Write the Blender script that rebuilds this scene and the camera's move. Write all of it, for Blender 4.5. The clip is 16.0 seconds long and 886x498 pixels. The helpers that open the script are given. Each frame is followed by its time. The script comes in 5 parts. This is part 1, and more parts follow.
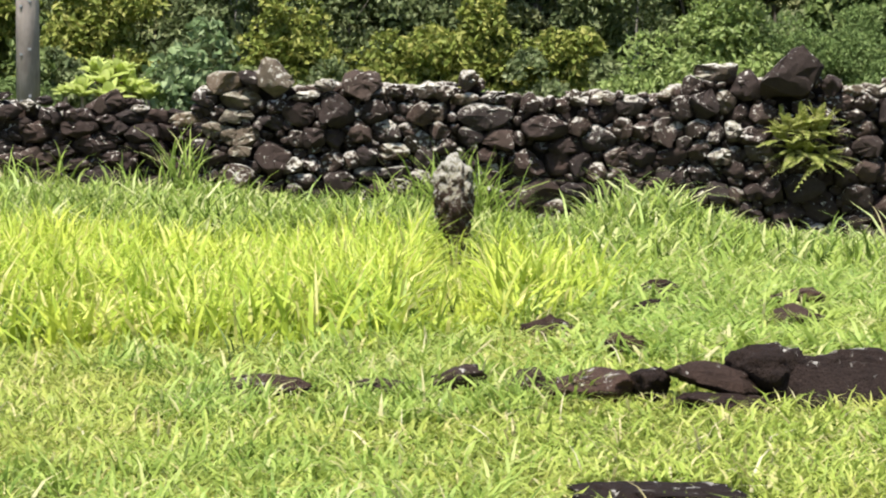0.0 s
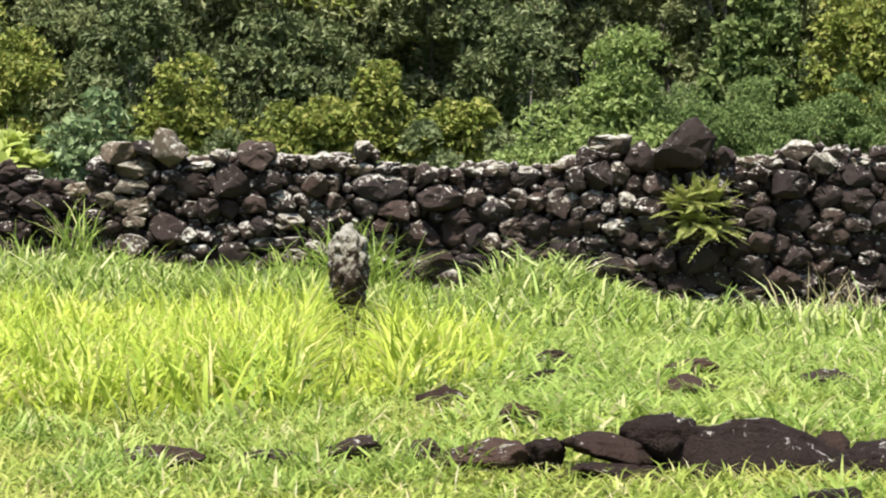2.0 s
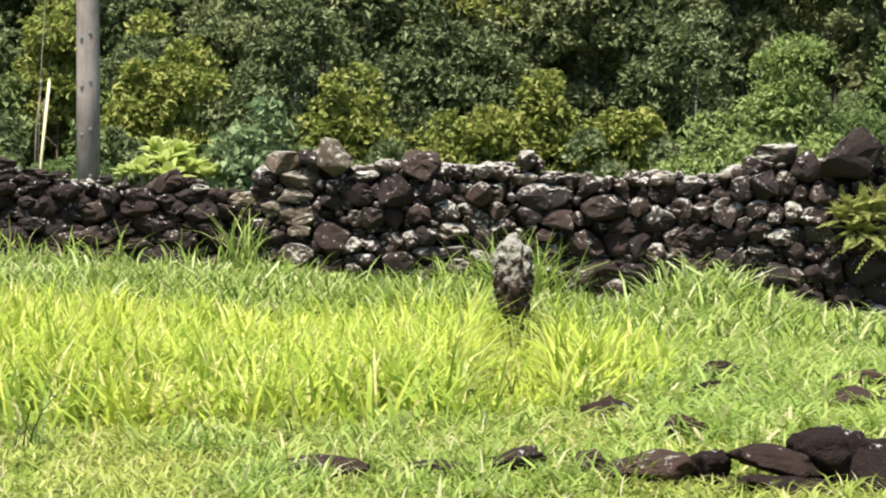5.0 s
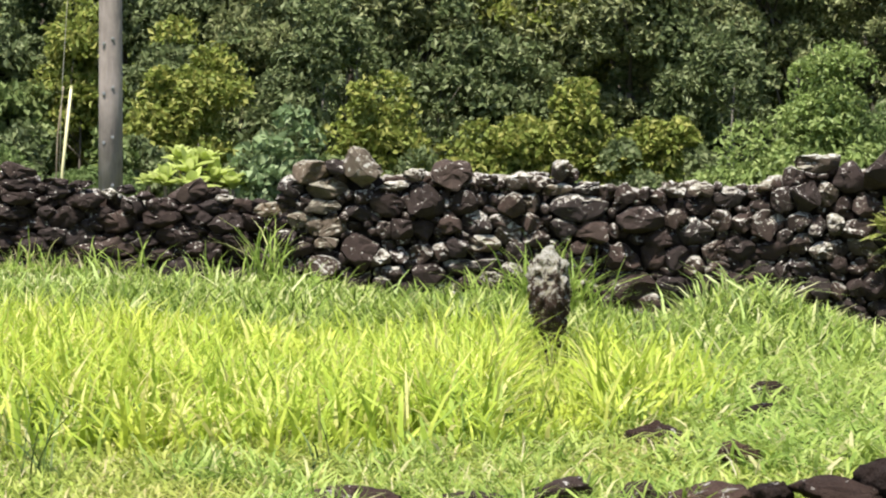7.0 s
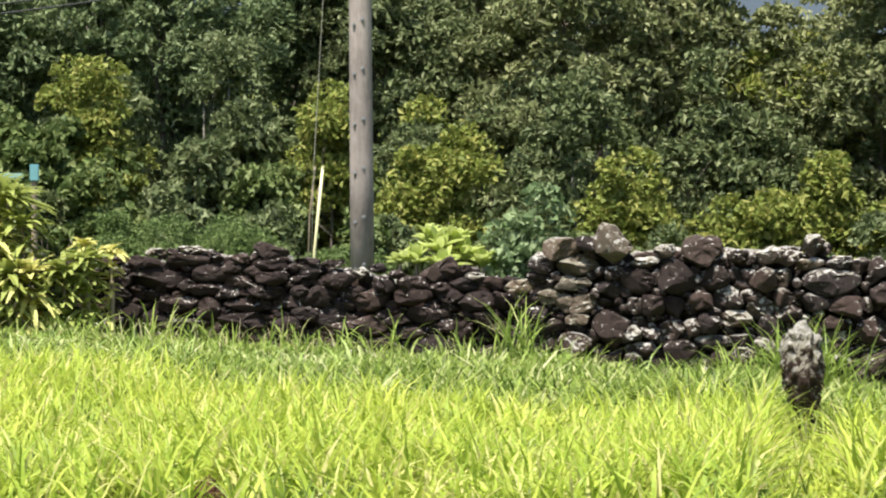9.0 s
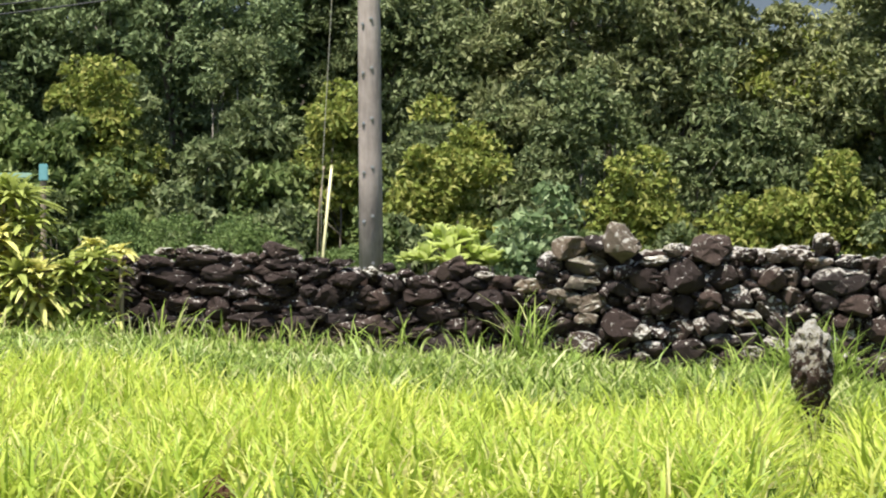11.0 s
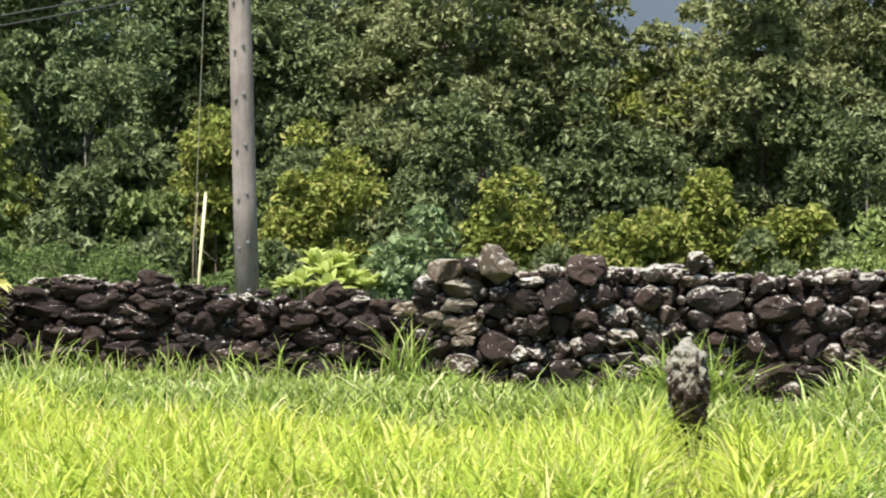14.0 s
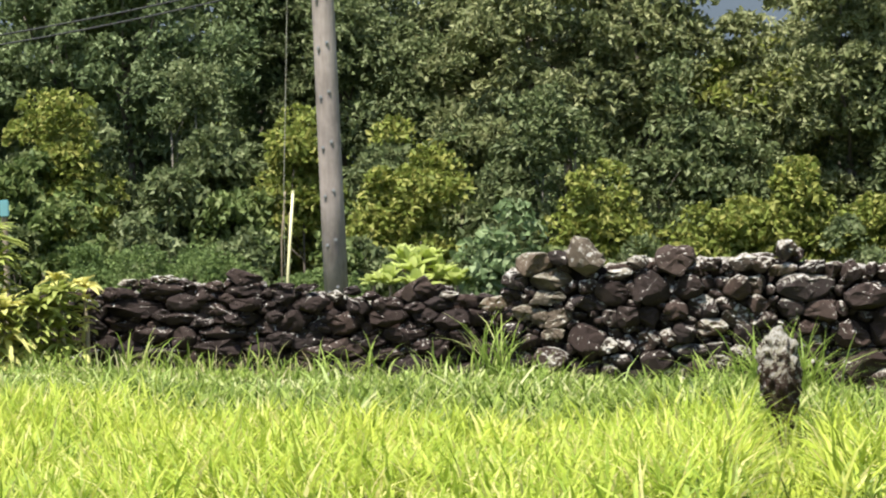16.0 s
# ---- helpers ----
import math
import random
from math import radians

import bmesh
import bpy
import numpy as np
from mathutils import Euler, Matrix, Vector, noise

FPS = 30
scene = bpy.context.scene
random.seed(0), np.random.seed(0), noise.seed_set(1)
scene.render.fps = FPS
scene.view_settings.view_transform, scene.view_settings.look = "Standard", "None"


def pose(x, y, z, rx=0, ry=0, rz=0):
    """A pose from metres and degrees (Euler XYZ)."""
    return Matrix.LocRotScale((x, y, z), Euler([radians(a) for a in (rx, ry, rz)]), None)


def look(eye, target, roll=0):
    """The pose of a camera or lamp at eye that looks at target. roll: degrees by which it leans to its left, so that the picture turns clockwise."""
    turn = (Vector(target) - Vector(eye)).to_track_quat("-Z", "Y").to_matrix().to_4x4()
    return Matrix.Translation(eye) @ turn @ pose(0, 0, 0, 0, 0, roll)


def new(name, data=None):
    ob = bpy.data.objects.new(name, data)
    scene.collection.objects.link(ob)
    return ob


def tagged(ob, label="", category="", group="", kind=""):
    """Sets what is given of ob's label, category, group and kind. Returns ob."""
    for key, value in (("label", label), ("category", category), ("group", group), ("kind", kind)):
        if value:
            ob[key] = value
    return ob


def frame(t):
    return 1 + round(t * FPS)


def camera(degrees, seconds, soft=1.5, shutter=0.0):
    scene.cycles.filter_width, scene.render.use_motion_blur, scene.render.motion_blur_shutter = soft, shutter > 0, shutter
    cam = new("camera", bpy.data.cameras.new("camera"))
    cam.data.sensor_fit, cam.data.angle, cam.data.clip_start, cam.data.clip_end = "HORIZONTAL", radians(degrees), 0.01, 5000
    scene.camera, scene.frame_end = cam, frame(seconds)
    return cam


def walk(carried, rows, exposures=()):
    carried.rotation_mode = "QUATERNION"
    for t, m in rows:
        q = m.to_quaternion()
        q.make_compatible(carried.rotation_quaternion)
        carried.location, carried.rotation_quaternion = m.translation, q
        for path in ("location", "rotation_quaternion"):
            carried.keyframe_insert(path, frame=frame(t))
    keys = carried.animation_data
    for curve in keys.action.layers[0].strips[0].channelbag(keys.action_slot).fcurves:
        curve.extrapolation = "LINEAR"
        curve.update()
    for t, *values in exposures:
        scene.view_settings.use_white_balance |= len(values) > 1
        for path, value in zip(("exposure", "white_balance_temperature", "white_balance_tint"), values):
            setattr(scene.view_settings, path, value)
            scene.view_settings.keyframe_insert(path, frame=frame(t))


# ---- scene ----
# ---- camera: one spot, turned by hand ----
cam = camera(18.0, 16.0, soft=2.15)
EYE, EYE_LATER = (0.0, 0.0, 1.7), (-0.055, 1.03, 1.67)   # a step forward between 4.7 and 6.8 s


def aim(t, yaw, pitch, roll):
    a, b = radians(yaw), radians(pitch)
    way = Vector((math.sin(a) * math.cos(b), math.cos(a) * math.cos(b), math.sin(b)))
    eye = EYE if t < 5 else EYE_LATER
    return look(eye, Vector(eye) + way * 30, roll)


TURNS = [
    (0.0, 1.064, -4.178, 0.071),
    (0.5, 1.175, -3.564, 0.534),
    (1.0, 1.084, -3.432, 0.978),
    (1.5, 1.992, -3.316, 0.753),
    (2.0, 3.216, -2.727, 0.213),
    (2.5, 3.350, -2.041, 0.064),
    (3.0, 2.754, -1.966, 0.127),
    (3.5, 1.723, -2.087, 0.315),
    (4.0, 0.495, -2.241, 0.374),
    (4.5, -0.097, -2.447, 0.298),
    (4.7, -0.087, -2.533, 0.212),
    (6.8, -0.670, -2.555, 0.067),
    (7.0, -0.699, -2.314, 0.285),
    (7.5, -1.444, -2.068, 0.295),
    (8.0, -3.612, -1.347, 0.010),
    (8.2, -4.974, -1.065, -0.016),
    (10.3, -6.090, -0.629, -0.549),
    (10.5, -5.994, -0.645, -0.513),
    (11.0, -6.009, -0.748, -0.474),
    (11.5, -5.641, -1.052, -0.570),
    (12.0, -4.350, -0.858, -0.788),
    (12.5, -3.534, -0.648, -0.851),
    (13.0, -3.305, -0.670, -1.004),
    (13.5, -3.423, -0.312, -1.341),
    (14.0, -3.456, -0.302, -1.462),
    (14.5, -3.792, -0.763, -1.521),
    (15.0, -4.427, -0.997, -1.741),
    (15.5, -4.997, -0.848, -2.207),
    (16.0, -5.259, -0.353, -2.653),
]
walk(cam, [(t, aim(t, a, b, c)) for t, a, b, c in TURNS])

# ---- light ----
SUN_WAY = Vector((-0.16, -0.34, 0.92)).normalized()
world = bpy.data.worlds.new("sky")
scene.world = world
world.use_nodes = True
wn = world.node_tree.nodes
sky = wn.new("ShaderNodeTexSky")
sky.sky_type, sky.sun_disc = "NISHITA", False
sky.sun_elevation = math.asin(SUN_WAY.z)
sky.sun_rotation = math.atan2(SUN_WAY.x, SUN_WAY.y)
wn["Background"].inputs["Strength"].default_value = 0.085
world.node_tree.links.new(sky.outputs[0], wn["Background"].inputs["Color"])
sun_data = bpy.data.lights.new("sun", "SUN")
sun_data.energy, sun_data.angle, sun_data.color = 4.8, radians(0.5), (1.0, 0.96, 0.88)
sun_ob = new("sun", sun_data)
sun_ob.matrix_world = look(SUN_WAY * 60, (0, 0, 0))
scene.view_settings.exposure = 0.95


# ---- materials ----
class Nodes:
    """Short hand for building one node material."""

    def __init__(self, name, rough=0.8, spec=0.3):
        self.mat = bpy.data.materials.new(name)
        self.mat.use_nodes = True
        self.tree = self.mat.node_tree
        self.bsdf = self.tree.nodes["Principled BSDF"]
        self.out = self.tree.nodes["Material Output"]
        self.bsdf.inputs["Roughness"].default_value = rough
        self.bsdf.inputs["Specular IOR Level"].default_value = spec

    def add(self, kind, **sockets):
        n = self.tree.nodes.new(kind)
        for key, value in sockets.items():
            self.put(n.inputs[key.replace("_", " ")], value)
        return n

    def put(self, socket, value):
        if isinstance(value, bpy.types.NodeSocket):
            self.tree.links.new(value, socket)
        else:
            socket.default_value = value

    def place(self, scale=(1, 1, 1)):
        g = self.add("ShaderNodeNewGeometry")
        m = self.add("ShaderNodeMapping", Vector=g.outputs["Position"], Scale=scale)
        return m.outputs[0]

    def noise(self, scale, detail=4.0, rough=0.6, at=None):
        n = self.add("ShaderNodeTexNoise", Scale=scale, Detail=detail, Roughness=rough, Vector=at or self.place())
        return n.outputs["Fac"]

    def ramp(self, fac, stops):
        n = self.add("ShaderNodeValToRGB", Fac=fac)
        cr = n.color_ramp
        while len(cr.elements) < len(stops):
            cr.elements.new(0.5)
        for e, (p, c) in zip(cr.elements, stops):
            e.position, e.color = p, (*c, 1) if len(c) == 3 else c
        return n.outputs["Color"]

    def mix(self, fac, a, b, how="MIX"):
        n = self.tree.nodes.new("ShaderNodeMix")
        n.data_type, n.blend_type = "RGBA", how
        self.put(n.inputs[0], fac)
        self.put(n.inputs[6], a if isinstance(a, bpy.types.NodeSocket) else (*a, 1))
        self.put(n.inputs[7], b if isinstance(b, bpy.types.NodeSocket) else (*b, 1))
        return n.outputs[2]

    def maths(self, how, a, b=0.0):
        n = self.tree.nodes.new("ShaderNodeMath")
        n.operation = how
        self.put(n.inputs[0], a)
        self.put(n.inputs[1], b)
        return n.outputs[0]

    def bump(self, height, strength=0.5, distance=0.02):
        n = self.add("ShaderNodeBump", Height=height, Strength=strength, Distance=distance)
        self.put(self.bsdf.inputs["Normal"], n.outputs[0])

    def colour(self, c):
        self.put(self.bsdf.inputs["Base Color"], c if isinstance(c, bpy.types.NodeSocket) else (*c, 1))

    def leafy(self, c, share=0.35):
        """Thin blade: light comes through it."""
        self.colour(c)
        tr = self.add("ShaderNodeBsdfTranslucent", Color=c)
        mx = self.add("ShaderNodeMixShader", Fac=share)
        self.tree.links.new(self.bsdf.outputs[0], mx.inputs[1])
        self.tree.links.new(tr.outputs[0], mx.inputs[2])
        self.tree.links.new(mx.outputs[0], self.out.inputs["Surface"])
        return self.mat


def blade_material(name, stops, share=0.4, patch=0.25, patch_colour=(0.5, 0.45, 0.12), rough=0.5):
    n = Nodes(name, rough, 0.22)
    g = n.add("ShaderNodeNewGeometry")
    c = n.ramp(g.outputs["Random Per Island"], stops)
    p = n.ramp(n.noise(0.9, 3), [(0.45, (0, 0, 0)), (0.7, (1, 1, 1))])
    c = n.mix(n.maths("MULTIPLY", p, patch), c, patch_colour)
    return n.leafy(c, share)


def rock_material(name, dark, mid, lichen, amount, top=0.25, fine=1.0, flecks=0.0, pit=0.6, relief=0.06, crown_z=None):
    """Vesicular lava: dark pitted stone, tint by stone, pale lichen crust."""
    n = Nodes(name, 0.92, 0.15)
    info = n.add("ShaderNodeObjectInfo")
    rnd = info.outputs["Random"]
    base = n.mix(n.noise(7 * fine, 6), dark, mid)
    tint = n.ramp(rnd, [(0.0, (0.82, 0.77, 0.74)), (0.35, (1.05, 0.93, 0.87)), (0.6, (0.88, 0.87, 0.88)), (0.85, (1.3, 1.12, 1.0)), (1.0, (1.6, 1.45, 1.3))])
    base = n.mix(1.0, base, tint, "MULTIPLY")
    g = n.add("ShaderNodeNewGeometry")
    up = n.add("ShaderNodeSeparateXYZ", Vector=g.outputs["Normal"]).outputs["Z"]
    blot = n.maths("ADD", n.noise(6.5 * fine, 7, 0.75), n.maths("MULTIPLY", up, top * 0.5))
    blot = n.maths("ADD", blot, n.maths("MULTIPLY", n.maths("SUBTRACT", rnd, 0.5), 0.10))
    if crown_z:
        # lichen grows thicker towards the weathered head of the stone
        z = n.add("ShaderNodeSeparateXYZ", Vector=g.outputs["Position"]).outputs["Z"]
        blot = n.maths("ADD", blot, n.maths("MULTIPLY", n.ramp(z, [(crown_z[0], (0, 0, 0)), (crown_z[1], (1, 1, 1))]), 0.11))
    mask = n.ramp(blot, [(0.665 - amount, (0, 0, 0)), (0.695 - amount, (1, 1, 1))])
    grain = n.ramp(n.noise(60 * fine, 3), [(0.35, (0.55, 0.55, 0.55)), (0.7, (1.15, 1.15, 1.15))])
    pale = n.mix(1.0, n.mix(n.noise(3, 2), lichen, (0.30, 0.27, 0.2)), grain, "MULTIPLY")
    fleck = n.ramp(n.maths("ADD", n.noise(9 * fine, 7, 0.72), n.maths("MULTIPLY", n.maths("ADD", n.noise(2.3, 2), n.maths("MULTIPLY", up, 0.45)), 0.25)), [(0.77 - flecks, (0, 0, 0)), (0.80 - flecks, (1, 1, 1))])
    stone = n.mix(n.maths("MULTIPLY", mask, 0.85), n.mix(0.6, base, grain, "MULTIPLY"), pale)
    n.colour(n.mix(n.maths("MULTIPLY", fleck, 0.9), stone, n.mix(1.0, (0.74, 0.70, 0.63), grain, "MULTIPLY")))
    pits = n.add("ShaderNodeTexVoronoi", Scale=38 * fine, Vector=n.place()).outputs["Distance"]
    n.bump(n.maths("ADD", n.noise(26 * fine, 8, 0.7), n.maths("MULTIPLY", pits, pit)), 1.0, relief)
    return n.mat


ROCK = rock_material("lava_rock", (0.023, 0.0165, 0.0152), (0.104, 0.082, 0.074), (0.66, 0.62, 0.54), -0.045, 0.50, 2.0, 0.030, 0.3, 0.03)
ROCK_DARK = rock_material("dark_lava_rock", (0.027, 0.0207, 0.0192), (0.066, 0.0520, 0.0480), (0.58, 0.54, 0.47), -0.090, 0.12, 2.0, -0.022, 0.3, 0.018)
ROCK_PALE = rock_material("lichened_rock", (0.042, 0.034, 0.029), (0.160, 0.130, 0.104), (0.60, 0.56, 0.46), -0.025, 0.85, 1.8, 0.05, 0.3, 0.03)
ROCK_TAN = rock_material("tan_weathered_rock", (0.075, 0.061, 0.047), (0.25, 0.21, 0.162), (0.55, 0.51, 0.41), -0.01, 0.6, 1.8, 0.0, 0.3, 0.03)
ROCK_CRUST = rock_material("crusted_stone", (0.030, 0.021, 0.018), (0.160, 0.115, 0.095), (0.74, 0.69, 0.53), 0.12, 0.35, 3.8, 0.08, 0.3, 0.04, (0.35, 0.85))
ROCK_GROUND = rock_material("ground_rock", (0.014, 0.0095, 0.0085), (0.060, 0.042, 0.036), (0.42, 0.37, 0.32), -0.08, 0.1, 1.6, -0.06, 0.3, 0.04)
ROCK_BROWN = rock_material("brown_turf_stone", (0.036, 0.024, 0.021), (0.115, 0.080, 0.067), (0.40, 0.34, 0.28), -0.06, 0.1, 1.6, -0.05, 0.2, 0.04)
ROCK_RED = rock_material("reddish_stone", (0.13, 0.055, 0.040), (0.24, 0.115, 0.085), (0.40, 0.34, 0.28), -0.10, 0.1, 1.6, -0.10, 0.1, 0.02)

GRASS_TALL = blade_material("tall_grass", [(0, (0.250, 0.350, 0.043)), (0.4, (0.418, 0.520, 0.072)), (0.8, (0.562, 0.622, 0.120)), (0.95, (0.650, 0.600, 0.25))], 0.42, 0.3, (0.620, 0.600, 0.064))
GRASS_MID = blade_material("meadow_grass", [(0, (0.150, 0.235, 0.043)), (0.5, (0.288, 0.395, 0.080)), (0.88, (0.43, 0.52, 0.145)), (0.97, (0.56, 0.52, 0.28))], 0.4, 0.3, (0.45, 0.445, 0.095))
GRASS_SHORT = blade_material("short_grass", [(0, (0.182, 0.255, 0.042)), (0.5, (0.335, 0.418, 0.078)), (0.86, (0.48, 0.52, 0.14)), (0.96, (0.57, 0.50, 0.25))], 0.38, 0.4, (0.46, 0.41, 0.11))
GRASS_WALL = blade_material("bank_grass", [(0, (0.06, 0.10, 0.016)), (0.4, (0.19, 0.275, 0.045)), (0.8, (0.37, 0.45, 0.095)), (0.94, (0.56, 0.55, 0.27))], 0.36, 0.2, (0.31, 0.37, 0.075))
GRASS_PALE = blade_material("pale_arching_grass", [(0, (0.26, 0.37, 0.09)), (0.6, (0.42, 0.51, 0.16)), (0.95, (0.66, 0.65, 0.36))], 0.32, 0.1, (0.5, 0.55, 0.2))
GRASS_DRY = blade_material("dry_grass", [(0, (0.40, 0.34, 0.17)), (0.6, (0.55, 0.48, 0.28)), (0.95, (0.62, 0.57, 0.40))], 0.3, 0.1)
GRASS_SEED = blade_material("seed_grass", [(0, (0.05, 0.085, 0.02)), (0.6, (0.09, 0.14, 0.035)), (0.95, (0.14, 0.15, 0.06))], 0.2, 0.1, (0.15, 0.15, 0.06))


def leaf_material(name, a, b, c, share=0.3, rough=0.55, spec=0.16):
    n = Nodes(name, rough, spec)
    g = n.add("ShaderNodeNewGeometry")
    col = n.ramp(g.outputs["Random Per Island"], [(0, a), (0.5, b), (0.95, c)])
    col = n.mix(n.maths("MULTIPLY", n.noise(0.8, 2), 0.35), col, n.mix(0.5, a, c))
    return n.leafy(col, share)


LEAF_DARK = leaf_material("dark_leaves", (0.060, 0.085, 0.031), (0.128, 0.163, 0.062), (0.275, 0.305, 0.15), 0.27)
LEAF_OLIVE = leaf_material("olive_leaves", (0.094, 0.117, 0.043), (0.196, 0.224, 0.090), (0.39, 0.395, 0.20), 0.28)
LEAF_COOL = leaf_material("cool_green_leaves", (0.070, 0.104, 0.042), (0.152, 0.200, 0.082), (0.30, 0.355, 0.18), 0.28)
LEAF_YELLOW = leaf_material("yellow_green_leaves", (0.112, 0.152, 0.030), (0.218, 0.262, 0.052), (0.375, 0.360, 0.105), 0.3)
LEAF_FRESH = leaf_material("fresh_green_leaves", (0.13, 0.185, 0.05), (0.225, 0.30, 0.08), (0.37, 0.43, 0.155), 0.32, 0.55, 0.3)
LEAF_FEATHER = leaf_material("feathery_green_leaflets", (0.085, 0.130, 0.038), (0.150, 0.215, 0.065), (0.24, 0.31, 0.11), 0.3, 0.6, 0.2)
LEAF_BLUE = leaf_material("blue_green_leaves", (0.10, 0.155, 0.062), (0.17, 0.24, 0.10), (0.36, 0.43, 0.23), 0.28)
LEAF_GREEN = leaf_material("mid_green_leaves", (0.062, 0.095, 0.028), (0.115, 0.165, 0.045), (0.25, 0.29, 0.11), 0.25)
LEAF_LIME = leaf_material("lime_leaves", (0.32, 0.42, 0.08), (0.50, 0.58, 0.15), (0.70, 0.72, 0.38), 0.45)
LEAF_CROTON = leaf_material("yellow_croton_leaves", (0.36, 0.40, 0.08), (0.66, 0.62, 0.18), (0.82, 0.78, 0.42), 0.35)
LEAF_CROTON_GREEN = leaf_material("green_croton_leaves", (0.13, 0.20, 0.035), (0.28, 0.35, 0.07), (0.66, 0.62, 0.26), 0.35)
LEAF_FERN = leaf_material("fern_leaves", (0.20, 0.245, 0.05), (0.34, 0.38, 0.095), (0.56, 0.54, 0.23), 0.38)


def bark_material(name, a, b, scale=1.0):
    n = Nodes(name, 0.9, 0.2)
    s = n.noise(9 * scale, 6, 0.65, n.place((1, 1, 0.14)))
    n.colour(n.mix(1.0, n.mix(s, a, b), n.ramp(n.noise(2.2, 4), [(0.3, (0.7, 0.7, 0.7)), (0.75, (1.2, 1.2, 1.2))]), "MULTIPLY"))
    n.bump(s, 0.6, 0.02)
    return n.mat


BARK = bark_material("grey_bark", (0.06, 0.05, 0.04), (0.26, 0.22, 0.18))
POLE_WOOD = bark_material("weathered_pole_wood", (0.19, 0.155, 0.135), (0.46, 0.395, 0.355), 2.4)
PALE_BARK = bark_material("pale_bark", (0.10, 0.09, 0.075), (0.30, 0.27, 0.23))
STEM_DRY = bark_material("dry_stems", (0.2, 0.15, 0.10), (0.42, 0.34, 0.25), 2.0)


def plain_material(name, c, rough=0.5, metal=0.0, vary=0.2, spec=0.4):
    n = Nodes(name, rough, spec)
    n.bsdf.inputs["Metallic"].default_value = metal
    n.colour(n.mix(n.maths("MULTIPLY", n.noise(14, 5), vary), c, [k * 0.45 for k in c]))
    return n.mat


WIRE = plain_material("dull_zinc_wire", (0.42, 0.39, 0.31), 0.6)
STEEL = plain_material("galvanised_steel", (0.34, 0.34, 0.34), 0.5, 0.6)
CABLE = plain_material("black_cable", (0.02, 0.02, 0.022), 0.6)
GUARD = plain_material("pale_yellow_plastic", (0.80, 0.74, 0.42), 0.45)
TEAL = plain_material("teal_paint", (0.16, 0.36, 0.38), 0.5)
PALE_GREEN = plain_material("pale_green_paint", (0.30, 0.44, 0.34), 0.5)

soil = Nodes("soil_and_thatch", 0.95, 0.1)
s1 = soil.ramp(soil.noise(1.3, 5), [(0.35, (0.10, 0.15, 0.025)), (0.55, (0.17, 0.20, 0.045)), (0.72, (0.24, 0.19, 0.09))])
s2 = soil.ramp(soil.noise(24, 5, 0.7), [(0.3, (0.35, 0.35, 0.35)), (0.75, (1.25, 1.25, 1.25))])
soil.colour(soil.mix(1.0, s1, s2, "MULTIPLY"))
soil.bump(soil.noise(30, 6, 0.7), 0.8, 0.05)
SOIL = soil.mat

# the haze of distance is painted into the ridge's blue-grey surface colour
hill = Nodes("haze_tinted_ridge", 1.0, 0.0)
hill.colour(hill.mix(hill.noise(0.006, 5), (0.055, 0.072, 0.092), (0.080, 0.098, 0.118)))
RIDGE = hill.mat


# ---- mesh helpers ----
def mesh_from(name, verts, tris, smooth=False):
    """A mesh from arrays of corners and triangles."""
    me = bpy.data.meshes.new(name)
    verts, tris = np.asarray(verts, np.float32), np.asarray(tris, np.int32)
    me.vertices.add(len(verts))
    me.vertices.foreach_set("co", verts.ravel())
    me.loops.add(tris.size)
    me.loops.foreach_set("vertex_index", tris.ravel())
    me.polygons.add(len(tris))
    me.polygons.foreach_set("loop_start", np.arange(0, tris.size, 3, dtype=np.int32))
    me.polygons.foreach_set("loop_total", np.full(len(tris), 3, np.int32))
    me.polygons.foreach_set("use_smooth", np.full(len(tris), smooth))
    me.update(calc_edges=True)
    return me


def part(name, data, material, parent=None, label=""):
    """Link a mesh or a bmesh as ONE object under a thing or a part."""
    if isinstance(data, bmesh.types.BMesh):
        me = bpy.data.meshes.new(name)
        data.to_mesh(me)
        data.free()
        data = me
    if material and not data.materials:
        data.materials.append(material)
    ob = new(name, data)
    ob.parent = parent
    return tagged(ob, label)


def thing(name, label, category, m=None, group="", kind=""):
    ob = new(name)
    ob.empty_display_size = 0.1
    if m is not None:
        ob.matrix_world = m
    return tagged(ob, label, category, group, kind)


def tube(path, radii, sides=8):
    """Tapered tube along points, as corner and triangle arrays."""
    path = [Vector(p) for p in path]
    verts, tris = [], []
    for i, p in enumerate(path):
        way = (path[min(i + 1, len(path) - 1)] - path[max(i - 1, 0)]).normalized()
        side = way.cross(Vector((0.31, 0.95, 0.05))).normalized()
        other = way.cross(side)
        for k in range(sides):
            a = 2 * math.pi * k / sides
            verts.append(p + (side * math.cos(a) + other * math.sin(a)) * radii[i])
    for i in range(len(path) - 1):
        for k in range(sides):
            a, b = i * sides + k, i * sides + (k + 1) % sides
            tris += [(a, b, b + sides), (a, b + sides, a + sides)]
    top = len(verts)
    verts += [path[0], path[-1]]
    for k in range(sides):
        tris += [(top, (k + 1) % sides, k), (top + 1, top - sides + k, top - sides + (k + 1) % sides)]
    return np.array([tuple(v) for v in verts]), np.array(tris)


def join(chunks):
    v, t, n = [], [], 0
    for a, b in chunks:
        v.append(a)
        t.append(np.asarray(b) + n)
        n += len(a)
    return np.concatenate(v), np.concatenate(t)


# ---- ground ----
def step(v, a, b):
    s = np.clip((v - a) / (b - a), 0, 1)
    return s * s * (3 - 2 * s)


